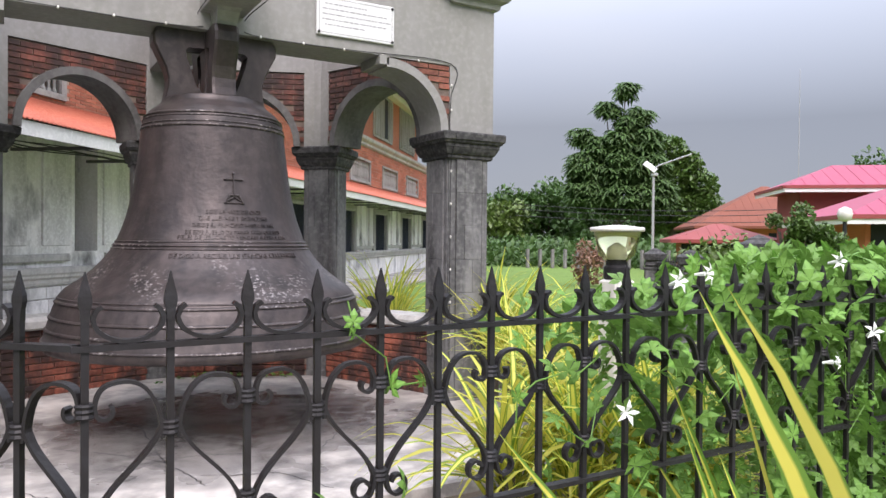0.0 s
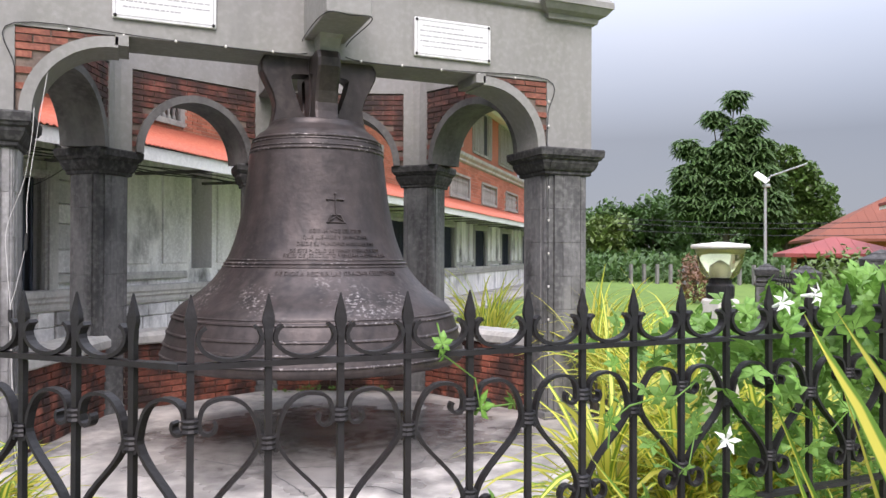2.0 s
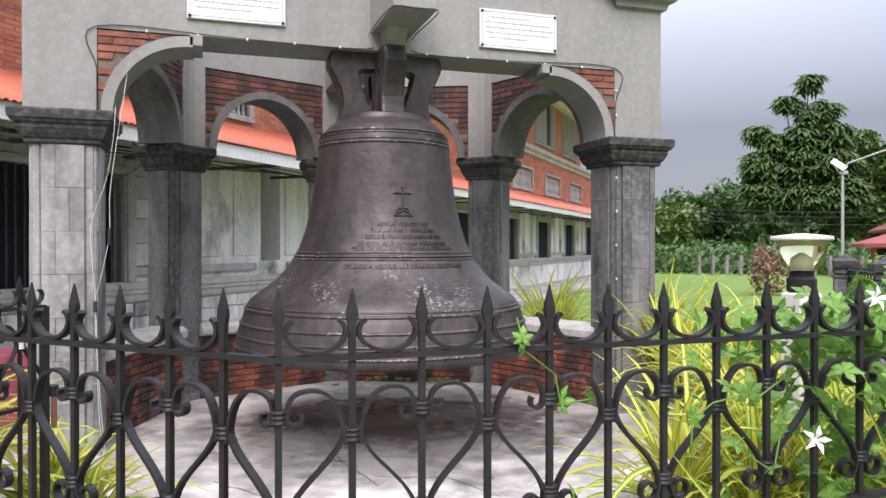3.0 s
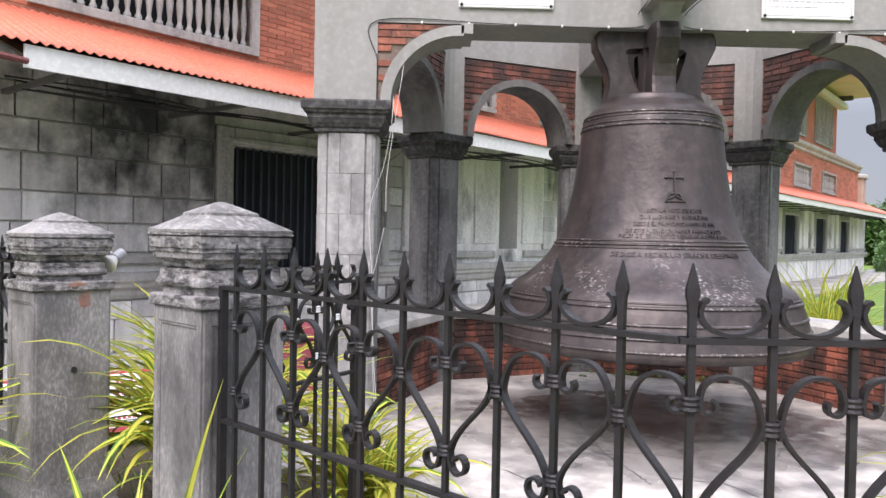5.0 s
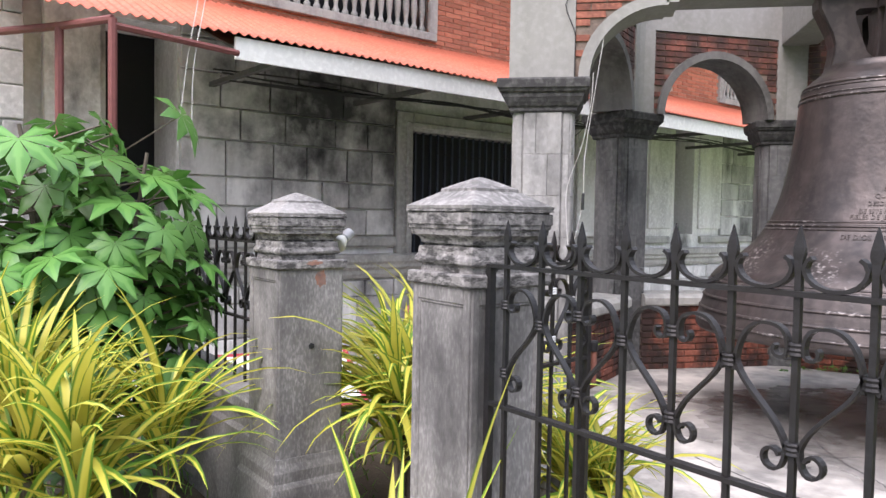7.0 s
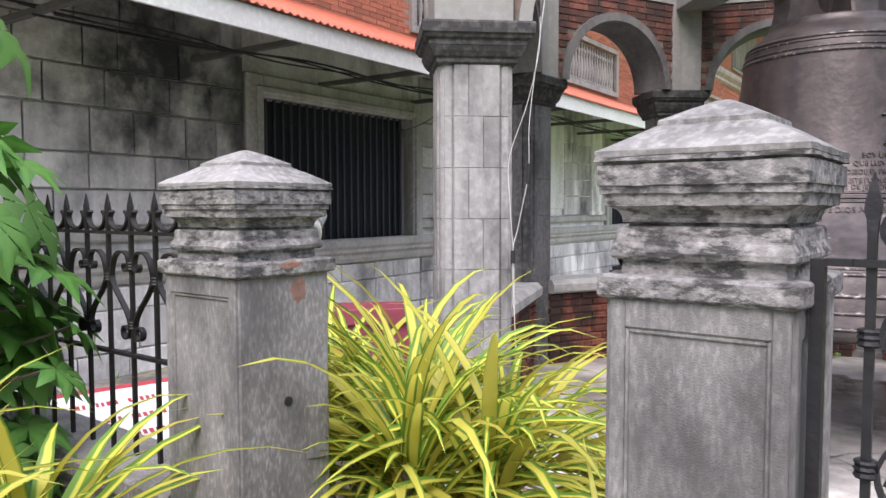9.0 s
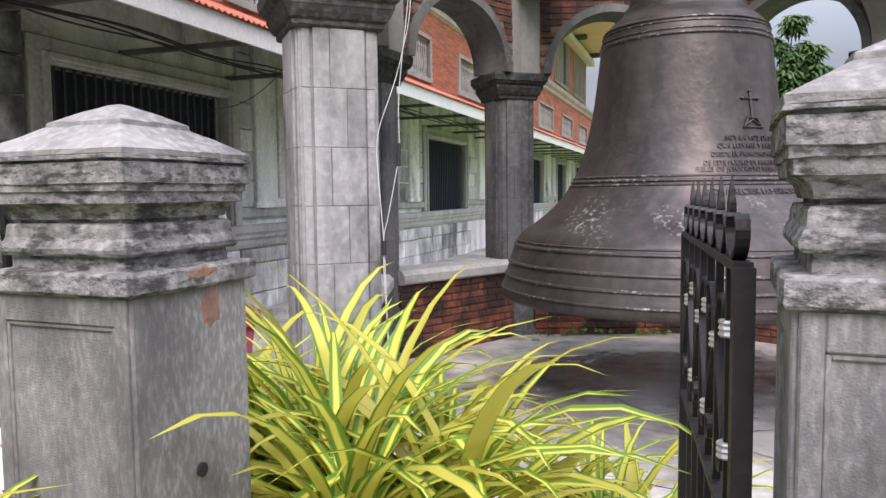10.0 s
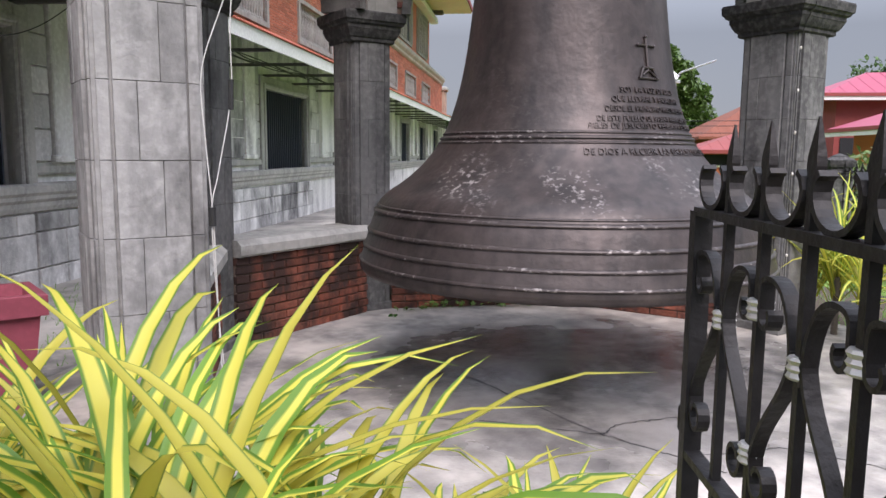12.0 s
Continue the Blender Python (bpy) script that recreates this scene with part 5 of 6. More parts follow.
# broad-leaved shrub beside the church
shrub = thing("broad_leaf_shrub", "lush green shrub with large lobed leaves", "shrub", at(-4.2, -1.95, -0.12))
r = random.Random(5)
sm, lm = Mesh(), Mesh()
for i in range(15):
    a = r.uniform(0, 360)
    top = Vector((0.32 * math.cos(a) * r.uniform(0.3, 1.4), 0.28 * math.sin(a) * r.uniform(0.3, 1.4), r.uniform(0.9, 1.85)))
    sm.tube([(0.03 * math.cos(a), 0.03 * math.sin(a), 0), tuple(top * 0.5), tuple(top)], 0.018, 6, None, 0.5)
    for j in range(20):
        b_ = r.uniform(0, 360)
        el = r.uniform(-10, 70)
        ln = r.uniform(0.16, 0.36)
        st = top - Vector((0, 0, r.uniform(0, 0.75)))
        e = st + Vector((math.cos(radians(b_)) * ln, math.sin(radians(b_)) * ln, ln * math.sin(radians(el)) * 0.6))
        sm.tube([tuple(st), tuple(e)], 0.005, 4)
        lobed(lm, leaf_pose(e, b_ - 90, r.uniform(-62, -8), r.uniform(-20, 20)), r.uniform(0.14, 0.24), 7, 0.80)
part("stem", sm, M_BARK, shrub)
part("leaves", lm, M_LEAF, shrub, uv=True, smooth=True)

# vines over the fence
vine = thing("fence_vine", "leafy green vine with lobed leaves climbing over the fence", "vine", kind="stuff")
r = random.Random(9)
vm, vs = Mesh(), Mesh()
def vine_leaf(p, s):
    lobed(vm, leaf_pose(p, r.uniform(0, 360), r.uniform(20, 100), r.uniform(-40, 40)), s, 5, 0.78)
for i in range(2100):
    x = -0.12 + 1.72 * r.random() ** 0.85
    dens = min(1.0, (x + 0.12) / 0.35)
    if r.random() > dens:
        continue
    top = 1.16 + 0.13 * min(1, max(0, (x - 0.1) / 0.6)) + 0.05 * noise.noise((x * 5, 0, 1))
    z = top - 1.1 * r.random() ** 1.5
    if z < 0.95 and x < 0.75 and r.random() > 0.3 + 0.7 * max(0, x):
        continue
    y = -4.168 + r.gauss(0.05, 0.09) + (r.random() ** 2) * 0.35 * (z > 0.7)
    vine_leaf((x, y, z), r.uniform(0.034, 0.066))
for i in range(2300):
    t = r.random()
    p = Vector((1.57, -4.168, 0)).lerp(Vector((4.56, -1.19, 0)), t)
    z = 1.20 - 1.1 * r.random() ** 1.4 + 0.05 * noise.noise((t * 9, 2, 1))
    vine_leaf((p.x + r.gauss(0, 0.13), p.y + r.gauss(0, 0.13), z), r.uniform(0.04, 0.075))
for i in range(700):
    vine_leaf((r.uniform(1.4, 3.4), r.uniform(-3.9, -2.4), r.uniform(0.2, 1.15) * r.random() ** 0.3), r.uniform(0.035, 0.06))
for k in range(26):
    x0 = r.uniform(-0.55, 1.5)
    pts = [(x0, -4.175 + r.uniform(-0.03, 0.06), r.uniform(0.5, 1.15))]
    for j in range(7):
        pts.append((pts[-1][0] + r.uniform(-0.09, 0.04), pts[-1][1] + r.uniform(-0.02, 0.02), pts[-1][2] + r.uniform(-0.07, 0.06)))
    vs.tube(pts, 0.0018, 4)
    for p in pts[::2]:
        vine_leaf(p, r.uniform(0.025, 0.045))
for x, z in ((-1.02, 0.93), (-1.06, 0.98), (-0.93, 0.88), (-0.95, 0.91), (-0.9, 0.94), (-1.12, 0.9), (-0.85, 0.86), (-0.8, 0.83), (-0.77, 0.87), (-0.72, 0.82), (-0.68, 0.85), (-0.62, 0.8), (-0.66, 0.79))[::2]:
    vine_leaf((1.289 * x + 0.591, -4.18, 1.34 + (z - 1.31) * 1.289), 0.042)
part("leaves", vm, M_VINE, vine, uv=True, kind="stuff")
part("tendril", vs, M_VINE, vine, uv=True, kind="stuff")
flm = Mesh()
for i in range(5):
    a0 = radians(72 * i)
    flm.add([(0, 0, 0), (math.cos(a0 - 0.42) * 0.014, math.sin(a0 - 0.42) * 0.014, 0.014), (math.cos(a0) * 0.031, math.sin(a0) * 0.031, 0.008), (math.cos(a0 + 0.42) * 0.014, math.sin(a0 + 0.42) * 0.014, 0.014)], [(0, 1, 2, 3)], None, [(0.5, 0), (0, 0.5), (0.5, 1), (1, 0.5)])
flm.lathe([(0.003, -0.025), (0.006, 0.0)], 6)
fdat = flm.data("flower", M_PETAL, uv=True)
for x, y, z in ((-0.38, -4.31, 1.235), (-0.33, -4.33, 1.25), (-0.52, -4.33, 1.02), (0.02, -4.36, 1.27), (0.15, -4.36, 1.12), (0.3, -4.38, 1.24), (0.42, -4.34, 1.3), (-0.05, -4.4, 1.08), (0.6, -4.38, 1.16), (0.9, -4.35, 1.28)):
    fo = new("white_flower", fdat)
    fo.matrix_world = leaf_pose((1.289 * x + 0.591, -4.205 + (y + 4.283) * 1.29, 1.34 + (z - 1.31) * 1.289), r.uniform(-30, 30), r.uniform(50, 85))
    tagged(fo, "white star shaped vine flower on the fence", "flower", "vine flowers")


# ---- trees and distance ----
def polar(az, dist, z=-0.12):
    """A place by compass bearing and distance from the walk."""
    return (-1.22 + dist * math.sin(radians(az)), -5.44 + dist * math.cos(radians(az)), z)


def tree(p, height, width, seed, n, leaf, material, label, bushy=0.35):
    r = random.Random(seed)
    t = thing("tree", label, "tree", Matrix.Translation(p), "background trees")
    tr, cr_ = Mesh(), Mesh()
    tr.tube([(0, 0, 0), (0.1, 0.05, height * 0.3), (0.0, 0.15, height * 0.75)], height * 0.028, 8, None, 0.35)
    blobs = []
    for i in range(15):
        a, h = r.uniform(0, 2 * math.pi), height * (bushy * 0.6 + (0.9 - bushy * 0.6) * r.random())
        q = width * 0.5 * r.uniform(0.2, 0.78) * (1.15 - 0.7 * abs(h / height - 0.45))
        c = Vector((q * math.cos(a), q * math.sin(a), h))
        tr.tube([(0, 0.05, h * 0.55), tuple(c * 0.6 + Vector((0, 0, h * 0.25))), tuple(c)], height * 0.008, 5, None, 0.3)
        blobs.append((c, width * r.uniform(0.16, 0.27)))
    for i in range(n):
        c, rad = blobs[r.randrange(len(blobs))]
        d = Vector((r.gauss(0, 1), r.gauss(0, 1), r.gauss(0, 0.8))).normalized() * rad * r.random() ** 0.35
        pz = c + d
        if pz.z < 0.1:
            continue
        s = leaf * r.uniform(0.6, 1.3)
        cr_.add([(-0.32 * s, 0, 0), (0, -0.5 * s, -0.1 * s), (0.32 * s, 0, 0), (0, 0.6 * s, -0.12 * s)], [(0, 1, 2), (0, 2, 3)], leaf_pose(pz, r.uniform(0, 360), r.uniform(-70, 70), r.uniform(-40, 40)), [(0, 0.5), (0.5, 0), (1, 0.5), (0.5, 1)])
    part("trunk", tr, M_BARK, t)
    part("crown", cr_, material, t, uv=True)
    return t


def big_tree(p, az, blobs, n, leaf, material, label, rosettes=False):
    """A crown built of leaf masses given as (right, up, radius); rosettes: hanging fans of long leaves at the twig ends."""
    r = random.Random(int(az * 10))
    t = thing("tree", label, "tree", Matrix.Translation(p) @ rotz(-az), "background trees")
    tr, cr_ = Mesh(), Mesh()
    tops = max(b[1] for b in blobs)
    tr.tube([(0, 0, 0), (0.15, 0.1, tops * 0.3), (-0.1, 0.2, tops * 0.62)], 0.32, 8, None, 0.4)
    vol = [b[2] ** 2 for b in blobs]
    for (u, z, rad), share in zip(blobs, vol):
        tr.tube([(0, 0.1, z * 0.5), (u * 0.5, 0.1, z * 0.72), (u, 0, z)], 0.10, 5, None, 0.3)
        for i in range(int(n * share / sum(vol))):
            d = Vector((r.gauss(0, 1), r.gauss(0, 1), r.gauss(0, 1))).normalized() * rad * (0.35 + 0.65 * r.random() ** 0.5)
            c = Vector((u, 0, z)) + Vector((d.x, d.y * 1.2, d.z * 0.85))
            if rosettes:
                k, a0 = 7, r.uniform(0, 360)
                for j in range(k):
                    s = leaf * r.uniform(0.8, 1.3)
                    cr_.add([(-0.09 * s, 0.1 * s, 0), (0, 0, 0), (0.09 * s, 0.1 * s, 0), (0.13 * s, 0.55 * s, -0.16 * s), (0, s, -0.5 * s), (-0.13 * s, 0.55 * s, -0.16 * s), (0, 0.55 * s, -0.08 * s)], [(0, 1, 6, 5), (1, 2, 3, 6), (5, 6, 4), (6, 3, 4)], leaf_pose(c, a0 + 360 * j / k + r.uniform(-15, 15), r.uniform(-25, 20)), [(0, 0), (0.5, 0), (1, 0), (1, 0.5), (0.5, 1), (0, 0.5), (0.5, 0.5)])
            else:
                s = leaf * r.uniform(0.6, 1.3)
                cr_.add([(-0.32 * s, 0, 0), (0, -0.5 * s, -0.1 * s), (0.32 * s, 0, 0), (0, 0.6 * s, -0.12 * s)], [(0, 1, 2), (0, 2, 3)], leaf_pose(c, r.uniform(0, 360), r.uniform(-70, 70), r.uniform(-40, 40)), [(0, 0.5), (0.5, 0), (1, 0.5), (0.5, 1)])
    part("trunk", tr, M_BARK, t)
    part("crown", cr_, material, t, uv=True)
    return t


GREEN = "leafy dark green tree at the far side of the lawn"
big_tree(polar(43.6, 60), 43.6, [(0.7, 13.3, 0.8), (-0.9, 12.0, 0.75), (-0.2, 11.6, 0.5), (1.8, 11.3, 0.9), (-2.8, 9.9, 0.8), (0.9, 10.6, 1.0), (-1.5, 8.9, 1.2), (0.4, 9.3, 1.5), (2.1, 9.4, 1.3), (-2.4, 7.4, 1.5), (0, 7.4, 1.9), (2.2, 7.2, 1.8), (-2.5, 5.4, 1.6), (0.4, 5.0, 2.0), (2.8, 5.0, 1.8)], 2100, 0.72, M_TREE, "tall tree with fans of drooping leaves above its crown", True)
big_tree(polar(47.6, 63), 47.6, [(-1.8, 9.4, 1.5), (-0.2, 8.7, 1.6), (1.2, 7.6, 1.4), (2.2, 6.0, 1.5), (0.2, 6.6, 2.0), (-1.8, 6.6, 2.0), (2.6, 4.3, 1.5), (1.2, 4.0, 1.9), (-1.0, 3.8, 2.0), (3.4, 3.2, 1.0)], 11000, 0.42, M_TREE3, "round full tree with lighter green leaves")
for i, (az, d, h, w, m) in enumerate(((35.0, 42, 2.9, 3.2, M_TREE2), (36.9, 47, 4.4, 3.8, M_TREE), (38.6, 46, 4.6, 4.2, M_TREE), (40.4, 48, 4.2, 4.2, M_TREE), (42.6, 50, 3.8, 5, M_TREE), (45.0, 50, 3.2, 5, M_TREE), (49.5, 44, 2.0, 4, M_TREE2), (33.0, 60, 5.0, 5, M_TREE), (29.3, 40, 2.6, 3, M_TREE2), (31.0, 38, 2.4, 3, M_TREE), (47.5, 52, 2.6, 6, M_TREE), (61.3, 60, 8.0, 5, M_TREE), (66, 55, 7.5, 5, M_TREE), (73, 44, 6, 6, M_TREE))):
    k = 1.5 if az < 50 else 1.0   # the farther row stands beyond the street
    tree(polar(az, d * k), h * k, w * k, 50 + i, 3600, 0.36 * k, m, GREEN, 0.0)
for az, d, h, w, seed in ((55.4, 14.5, 2.2, 0.8, 80), (56.3, 14.5, 2.05, 0.9, 81), (57.2, 14.5, 1.85, 1.0, 87), (58.1, 14.5, 1.65, 1.1, 82), (59.2, 14.5, 1.45, 1.2, 85)):
    tree(polar(az, d), h, w, seed, 4200, 0.085, M_TREE3, "dense green creeper mound behind the fence", 0.0)
tree(polar(49.5, 11.5), 1.45, 1.8, 84, 2000, 0.10, M_TREE2, "low feathery green shrub behind the fence", 0.0)
tree(polar(52.0, 12.5), 1.5, 1.6, 86, 2000, 0.10, M_TREE2, "low feathery green shrub behind the fence", 0.0)
tree(polar(41.5, 24), 1.5, 1.4, 83, 900, 0.14, M_DRY, "small shrub with dry brown leaves", 0.0)
hd = Mesh()
r = random.Random(17)
for i in range(5000):
    az, d = r.uniform(31, 48), r.uniform(40, 52)
    x, y, _ = polar(az, d)
    s = r.uniform(0.2, 0.5)
    hd.add([(-0.32 * s, 0, 0), (0, -0.5 * s, -0.1 * s), (0.32 * s, 0, 0), (0, 0.6 * s, -0.12 * s)], [(0, 1, 2), (0, 2, 3)], leaf_pose((x, y, r.uniform(-0.1, 1.7) * r.random() ** 0.4), r.uniform(0, 360), r.uniform(0, 90)), [(0, 0.5), (0.5, 0), (1, 0.5), (0.5, 1)])
solid("hedge", hd, M_TREE, "rough green hedge at the edge of the lawn", "hedge", kind="stuff", uv=True)


def house(p, a, w, d, h, roof_h, wall, roof, label, over=0.7, trim=True):
    t = thing("house", label, "house", Matrix.Translation(p) @ rotz(a))
    wm = Mesh()
    wm.box(-w / 2, w / 2, -d / 2, d / 2, 0, h)
    part("wall", wm, wall, t)
    rm = Mesh()
    W, D = w / 2 + over, d / 2 + over
    rd = max(0.2, W - D)
    rm.add([(-W, -D, h), (W, -D, h), (W, D, h), (-W, D, h), (-rd, 0, h + roof_h), (rd, 0, h + roof_h), (-W, -D, h - 0.15), (W, -D, h - 0.15), (W, D, h - 0.15), (-W, D, h - 0.15)],
           [(0, 1, 5, 4), (1, 2, 5), (2, 3, 4, 5), (3, 0, 4), (6, 7, 1, 0), (7, 8, 2, 1), (8, 9, 3, 2), (9, 6, 0, 3), (9, 8, 7, 6)])
    ro_ = part("roof", rm, roof, t)
    rb = Mesh()
    for i in range(int(2 * W / 0.5)):
        x = -W + 0.25 + i * 0.5
        top = min(1.0, (W - abs(x)) / (W - rd)) if abs(x) > rd else 1.0
        rb.tube([(x, -D, h + 0.004), (x, -D + D * top, h + 0.004 + roof_h * top)], 0.014, 4)
    part("roof_rib", rb, roof, t, kind="stuff")
    if trim:
        part("gutter", Mesh().box(-W, W, -D - 0.07, -D - 0.004, h - 0.10, h + 0.015), M_REDR, t, "dark red gutter")
        part("fascia", Mesh().box(-W, W, -D - 0.03, -D - 0.004, h - 0.24, h - 0.102), M_FASCIA, t)
        part("side_gutter", Mesh().box(-W - 0.07, -W - 0.004, -D, D, h - 0.10, h + 0.015), M_REDR, t)
        part("side_fascia", Mesh().box(-W - 0.03, -W - 0.004, -D, D, h - 0.24, h - 0.102), M_FASCIA, t)
    for i in range(3):
        x = -w / 2 + w * (i + 0.5) / 3
        wn = part("window", Mesh().box(x - 0.7, x + 0.7, -d / 2 - 0.03, -d / 2 + 0.05, 0.9, min(2.0, h - 0.2)), M_DARK, t)
        part("sill", Mesh().box(x - 0.8, x + 0.8, -d / 2 - 0.1, -d / 2 + 0.05, 0.82, 0.9), M_FASCIA, wn)
    return t


house((27.5, 11.17, -0.12), -41, 5.4, 3.2, 3.55, 0.95, M_REDR, M_PINK, "dark red walled house with a pink sheet metal roof")
house((22.42, 6.33, -0.12), -41, 5.0, 5.0, 2.2, 1.2, M_ORWALL, M_PINK, "low orange house wing with a pink sheet metal roof")
house((40.8, 25.2, -0.12), -41, 8.6, 8.6, 2.4, 2.65, M_ORWALL, M_TILE, "low house with a tiled red roof", trim=False)
house(polar(50.8, 36), -41, 3.2, 3.2, 1.55, 0.72, M_ORWALL, M_REDR, "small shed with a red roof", trim=False)

# street lamp with a solar panel
sl = thing("street_lamp", "tall galvanised street lamp with a solar panel", "street lamp", Matrix.Translation(polar(46.3, 35)) @ rotz(-46.3))
part("pole", Mesh().tube([(0, 0, 0), (0, 0, 4.55)], 0.075, 8, None, 0.75), M_STEEL, sl)
part("arm", Mesh().tube([(0, 0, 4.5), (0.02, 0, 4.72), (0.22, 0, 4.9), (1.65, -0.1, 5.38)], 0.035, 6), M_STEEL, sl)
part("lamp_head", Mesh().box(-0.12, 0.20, -0.12, 0.12, 4.42, 4.56, None, 0.02), M_STEEL, sl)
part("solar_panel", Mesh().box(-0.52, 0.1, -0.30, 0.30, -0.02, 0.02, Matrix.Translation((0.02, 0, 4.72)) @ Matrix.Rotation(radians(38), 4, "Y") @ Matrix.Rotation(radians(25), 4, "X")), M_SIGN, sl, "pale solar panel")
mast = thing("antenna_mast", "thin steel radio mast far behind the houses", "mast", Matrix.Translation(polar(56.1, 62)))
part("pole", Mesh().tube([(0, 0, 0), (0, 0, 14.6)], 0.06, 6, None, 0.4), M_STEEL, mast)
gl_ = thing("globe_lamp", "black post lamp with a white globe", "lamp", Matrix.Translation(polar(58.96, 17)))
part("post", Mesh().tube([(0, 0, 0), (0, 0, 1.9)], 0.04, 8), M_IRON, gl_)
part("globe", Mesh().lathe([(0.03, 1.88), (0.12, 1.94), (0.15, 2.04), (0.12, 2.14), (0.02, 2.19)], 16), M_PLAST, gl_, smooth=True)
for i, dz in enumerate((2.4, 2.75, 3.0)):
    wi = Mesh()
    a, b_ = Vector(polar(36, 41, dz + 0.3)), Vector(polar(62, 41, dz + 0.2))
    wi.tube([tuple(a.lerp(b_, k / 12) - Vector((0, 0, 0.35 * math.sin(math.pi * k / 12)))) for k in range(13)], 0.018, 4)
    solid("overhead_wire", wi, M_WIREB, "thin black overhead wire across the lawn's far side", "wire")
for i in range(14):
    c = Mesh()
    c.box(-0.07, 0.07, -0.07, 0.07, 0, 1.0)
    o = solid("fence_post", c, M_GATE, "small grey fence post at the edge of the lawn", "post", Matrix.Translation(polar(37 + i * 0.95, 39)), group="far fence posts")

# garden lamp on a white post inside the fence
lp = thing("garden_lamp", "round garden lamp with a clear bowl on a white post", "lamp", at(0.88, -3.23, 0.0) @ Matrix.Diagonal((0.95, 0.95, 0.985, 1)))
part("post", Mesh().box(-0.055, 0.055, -0.055, 0.055, -0.12, 1.2, None, 0.008), M_PLAST, lp)
part("collar", Mesh().lathe([(0.05, 1.2), (0.055, 1.21), (0.055, 1.25), (0.045, 1.26), (0.045, 1.285)], 16), M_IRON, lp, "black plastic collar")
part("bowl", Mesh().lathe([(0.045, 1.275), (0.075, 1.30), (0.095, 1.38), (0.10, 1.40)], 24, caps=False), M_GLASS, lp, "clear greenish bowl", smooth=True)
part("bulb", Mesh().lathe([(0.02, 1.28), (0.03, 1.31), (0.028, 1.34), (0.005, 1.36)], 12), M_PLAST, lp, smooth=True)
part("lid", Mesh().lathe([(0.11, 1.395), (0.115, 1.40), (0.112, 1.412), (0.02, 1.422)], 24), M_PLAST, lp, "white round lid", smooth=True)
part("junction_box", Mesh().box(-0.08, 0.08, -0.12, -0.055, 1.0, 1.12, None, 0.01), M_PLAST, lp)

# ---- small things on the belfry ----
def plaque(x0, x1, z0, z1, label):
    t = thing("plaque", label, "plaque", Matrix.Translation((0, -0.21, 0)), "marble plaques")
    part("slab", Mesh().box(x0, x1, -0.022, 0.0, z0, z1, None, 0.004), M_PLAQ, t)
    e = 0.018
    fr_ = Mesh()
    for a in ((x0 + e, x1 - e, z0 + e, z0 + e + 0.004), (x0 + e, x1 - e, z1 - e - 0.004, z1 - e), (x0 + e, x0 + e + 0.004, z0 + e + 0.004, z1 - e - 0.004), (x1 - e - 0.004, x1 - e, z0 + e + 0.004, z1 - e - 0.004)):
        fr_.box(a[0], a[1], -0.0235, -0.021, a[2], a[3])
    part("engraved_border", fr_, M_INK, t)
    for x in (x0 + e, x1 - e):
        for z in (z0 + e, z1 - e):
            part("screw", Mesh().lathe([(0.011, 0.0), (0.011, 0.006), (0.006, 0.012)], 10, Matrix.Translation((x, -0.022, z)) @ Matrix.Rotation(radians(90), 4, "X")), M_IRON, t)
    rr_ = random.Random(int(x0 * 100))
    for k, (u0, u1) in enumerate(((0.1, 0.62), (0.07, 0.9), (0.07, 0.92), (0.07, 0.88), (0.1, 0.6))):
        z = z1 - 0.06 - k * (z1 - z0 - 0.1) / 5
        ln = Mesh()
        x = x0 + (x1 - x0) * u0
        while x < x0 + (x1 - x0) * u1:
            w = rr_.uniform(0.012, 0.05)
            ln.box(x, x + w, -0.0232, -0.021, z - 0.0045, z + 0.0045)
            x += w + 0.008
        part("text_bar", ln, M_INK, t)


plaque(0.735, 1.375, 2.852, 3.147, "white marble plaque with engraved lines on the belfry")
plaque(-1.35, -0.703, 2.875, 3.170, "white marble plaque with engraved lines on the belfry")


def cable(name, pts, rad, material, label):
    m = Mesh()
    sm_ = []
    P = [Vector(p) for p in pts]
    for i in range(len(P) - 1):
        a, b_, c, d = P[max(i - 1, 0)], P[i], P[i + 1], P[min(i + 2, len(P) - 1)]
        for k in range(6):
            t = k / 6
            sm_.append(0.5 * ((2 * b_) + (c - a) * t + (2 * a - 5 * b_ + 4 * c - d) * t * t + (3 * b_ - a - 3 * c + d) * t ** 3))
    sm_.append(P[-1])
    m.tube([tuple(p) for p in sm_], rad, 5)
    return solid(name, m, material, label, "cable")


cable("cable", [(-1.78, -0.315, 2.24), (-1.79, -0.33, 2.05), (-1.84, -0.27, 1.78), (-1.93, -0.25, 1.5), (-1.925, -0.25, 1.25), (-1.905, -0.25, 0.95), (-1.89, -0.26, 0.35), (-1.86, -0.3, 0.02)], 0.0024, M_WIRE, "loose white cable hanging down beside a pillar")
cable("cable", [(-1.70, -0.22, 2.6), (-1.77, -0.24, 2.1), (-1.82, -0.25, 1.7), (-1.825, -0.25, 1.42), (-1.88, -0.25, 1.13), (-1.91, -0.25, 0.96), (-1.89, -0.25, 0.5), (-1.85, -0.28, 0.02)], 0.0024, M_WIRE, "loose white cable with a black joint beside a pillar")
solid("cable_joint", Mesh().tube([(-1.824, -0.25, 1.47), (-1.827, -0.25, 1.36)], 0.010, 8), M_WIREB, "black taped cable joint hanging by a pillar", "cable joint")
solid("cable_joint", Mesh().tube([(-1.908, -0.25, 1.0), (-1.908, -0.25, 0.93)], 0.013, 8), M_WIREB, "black taped cable joint hanging by a pillar", "cable joint")
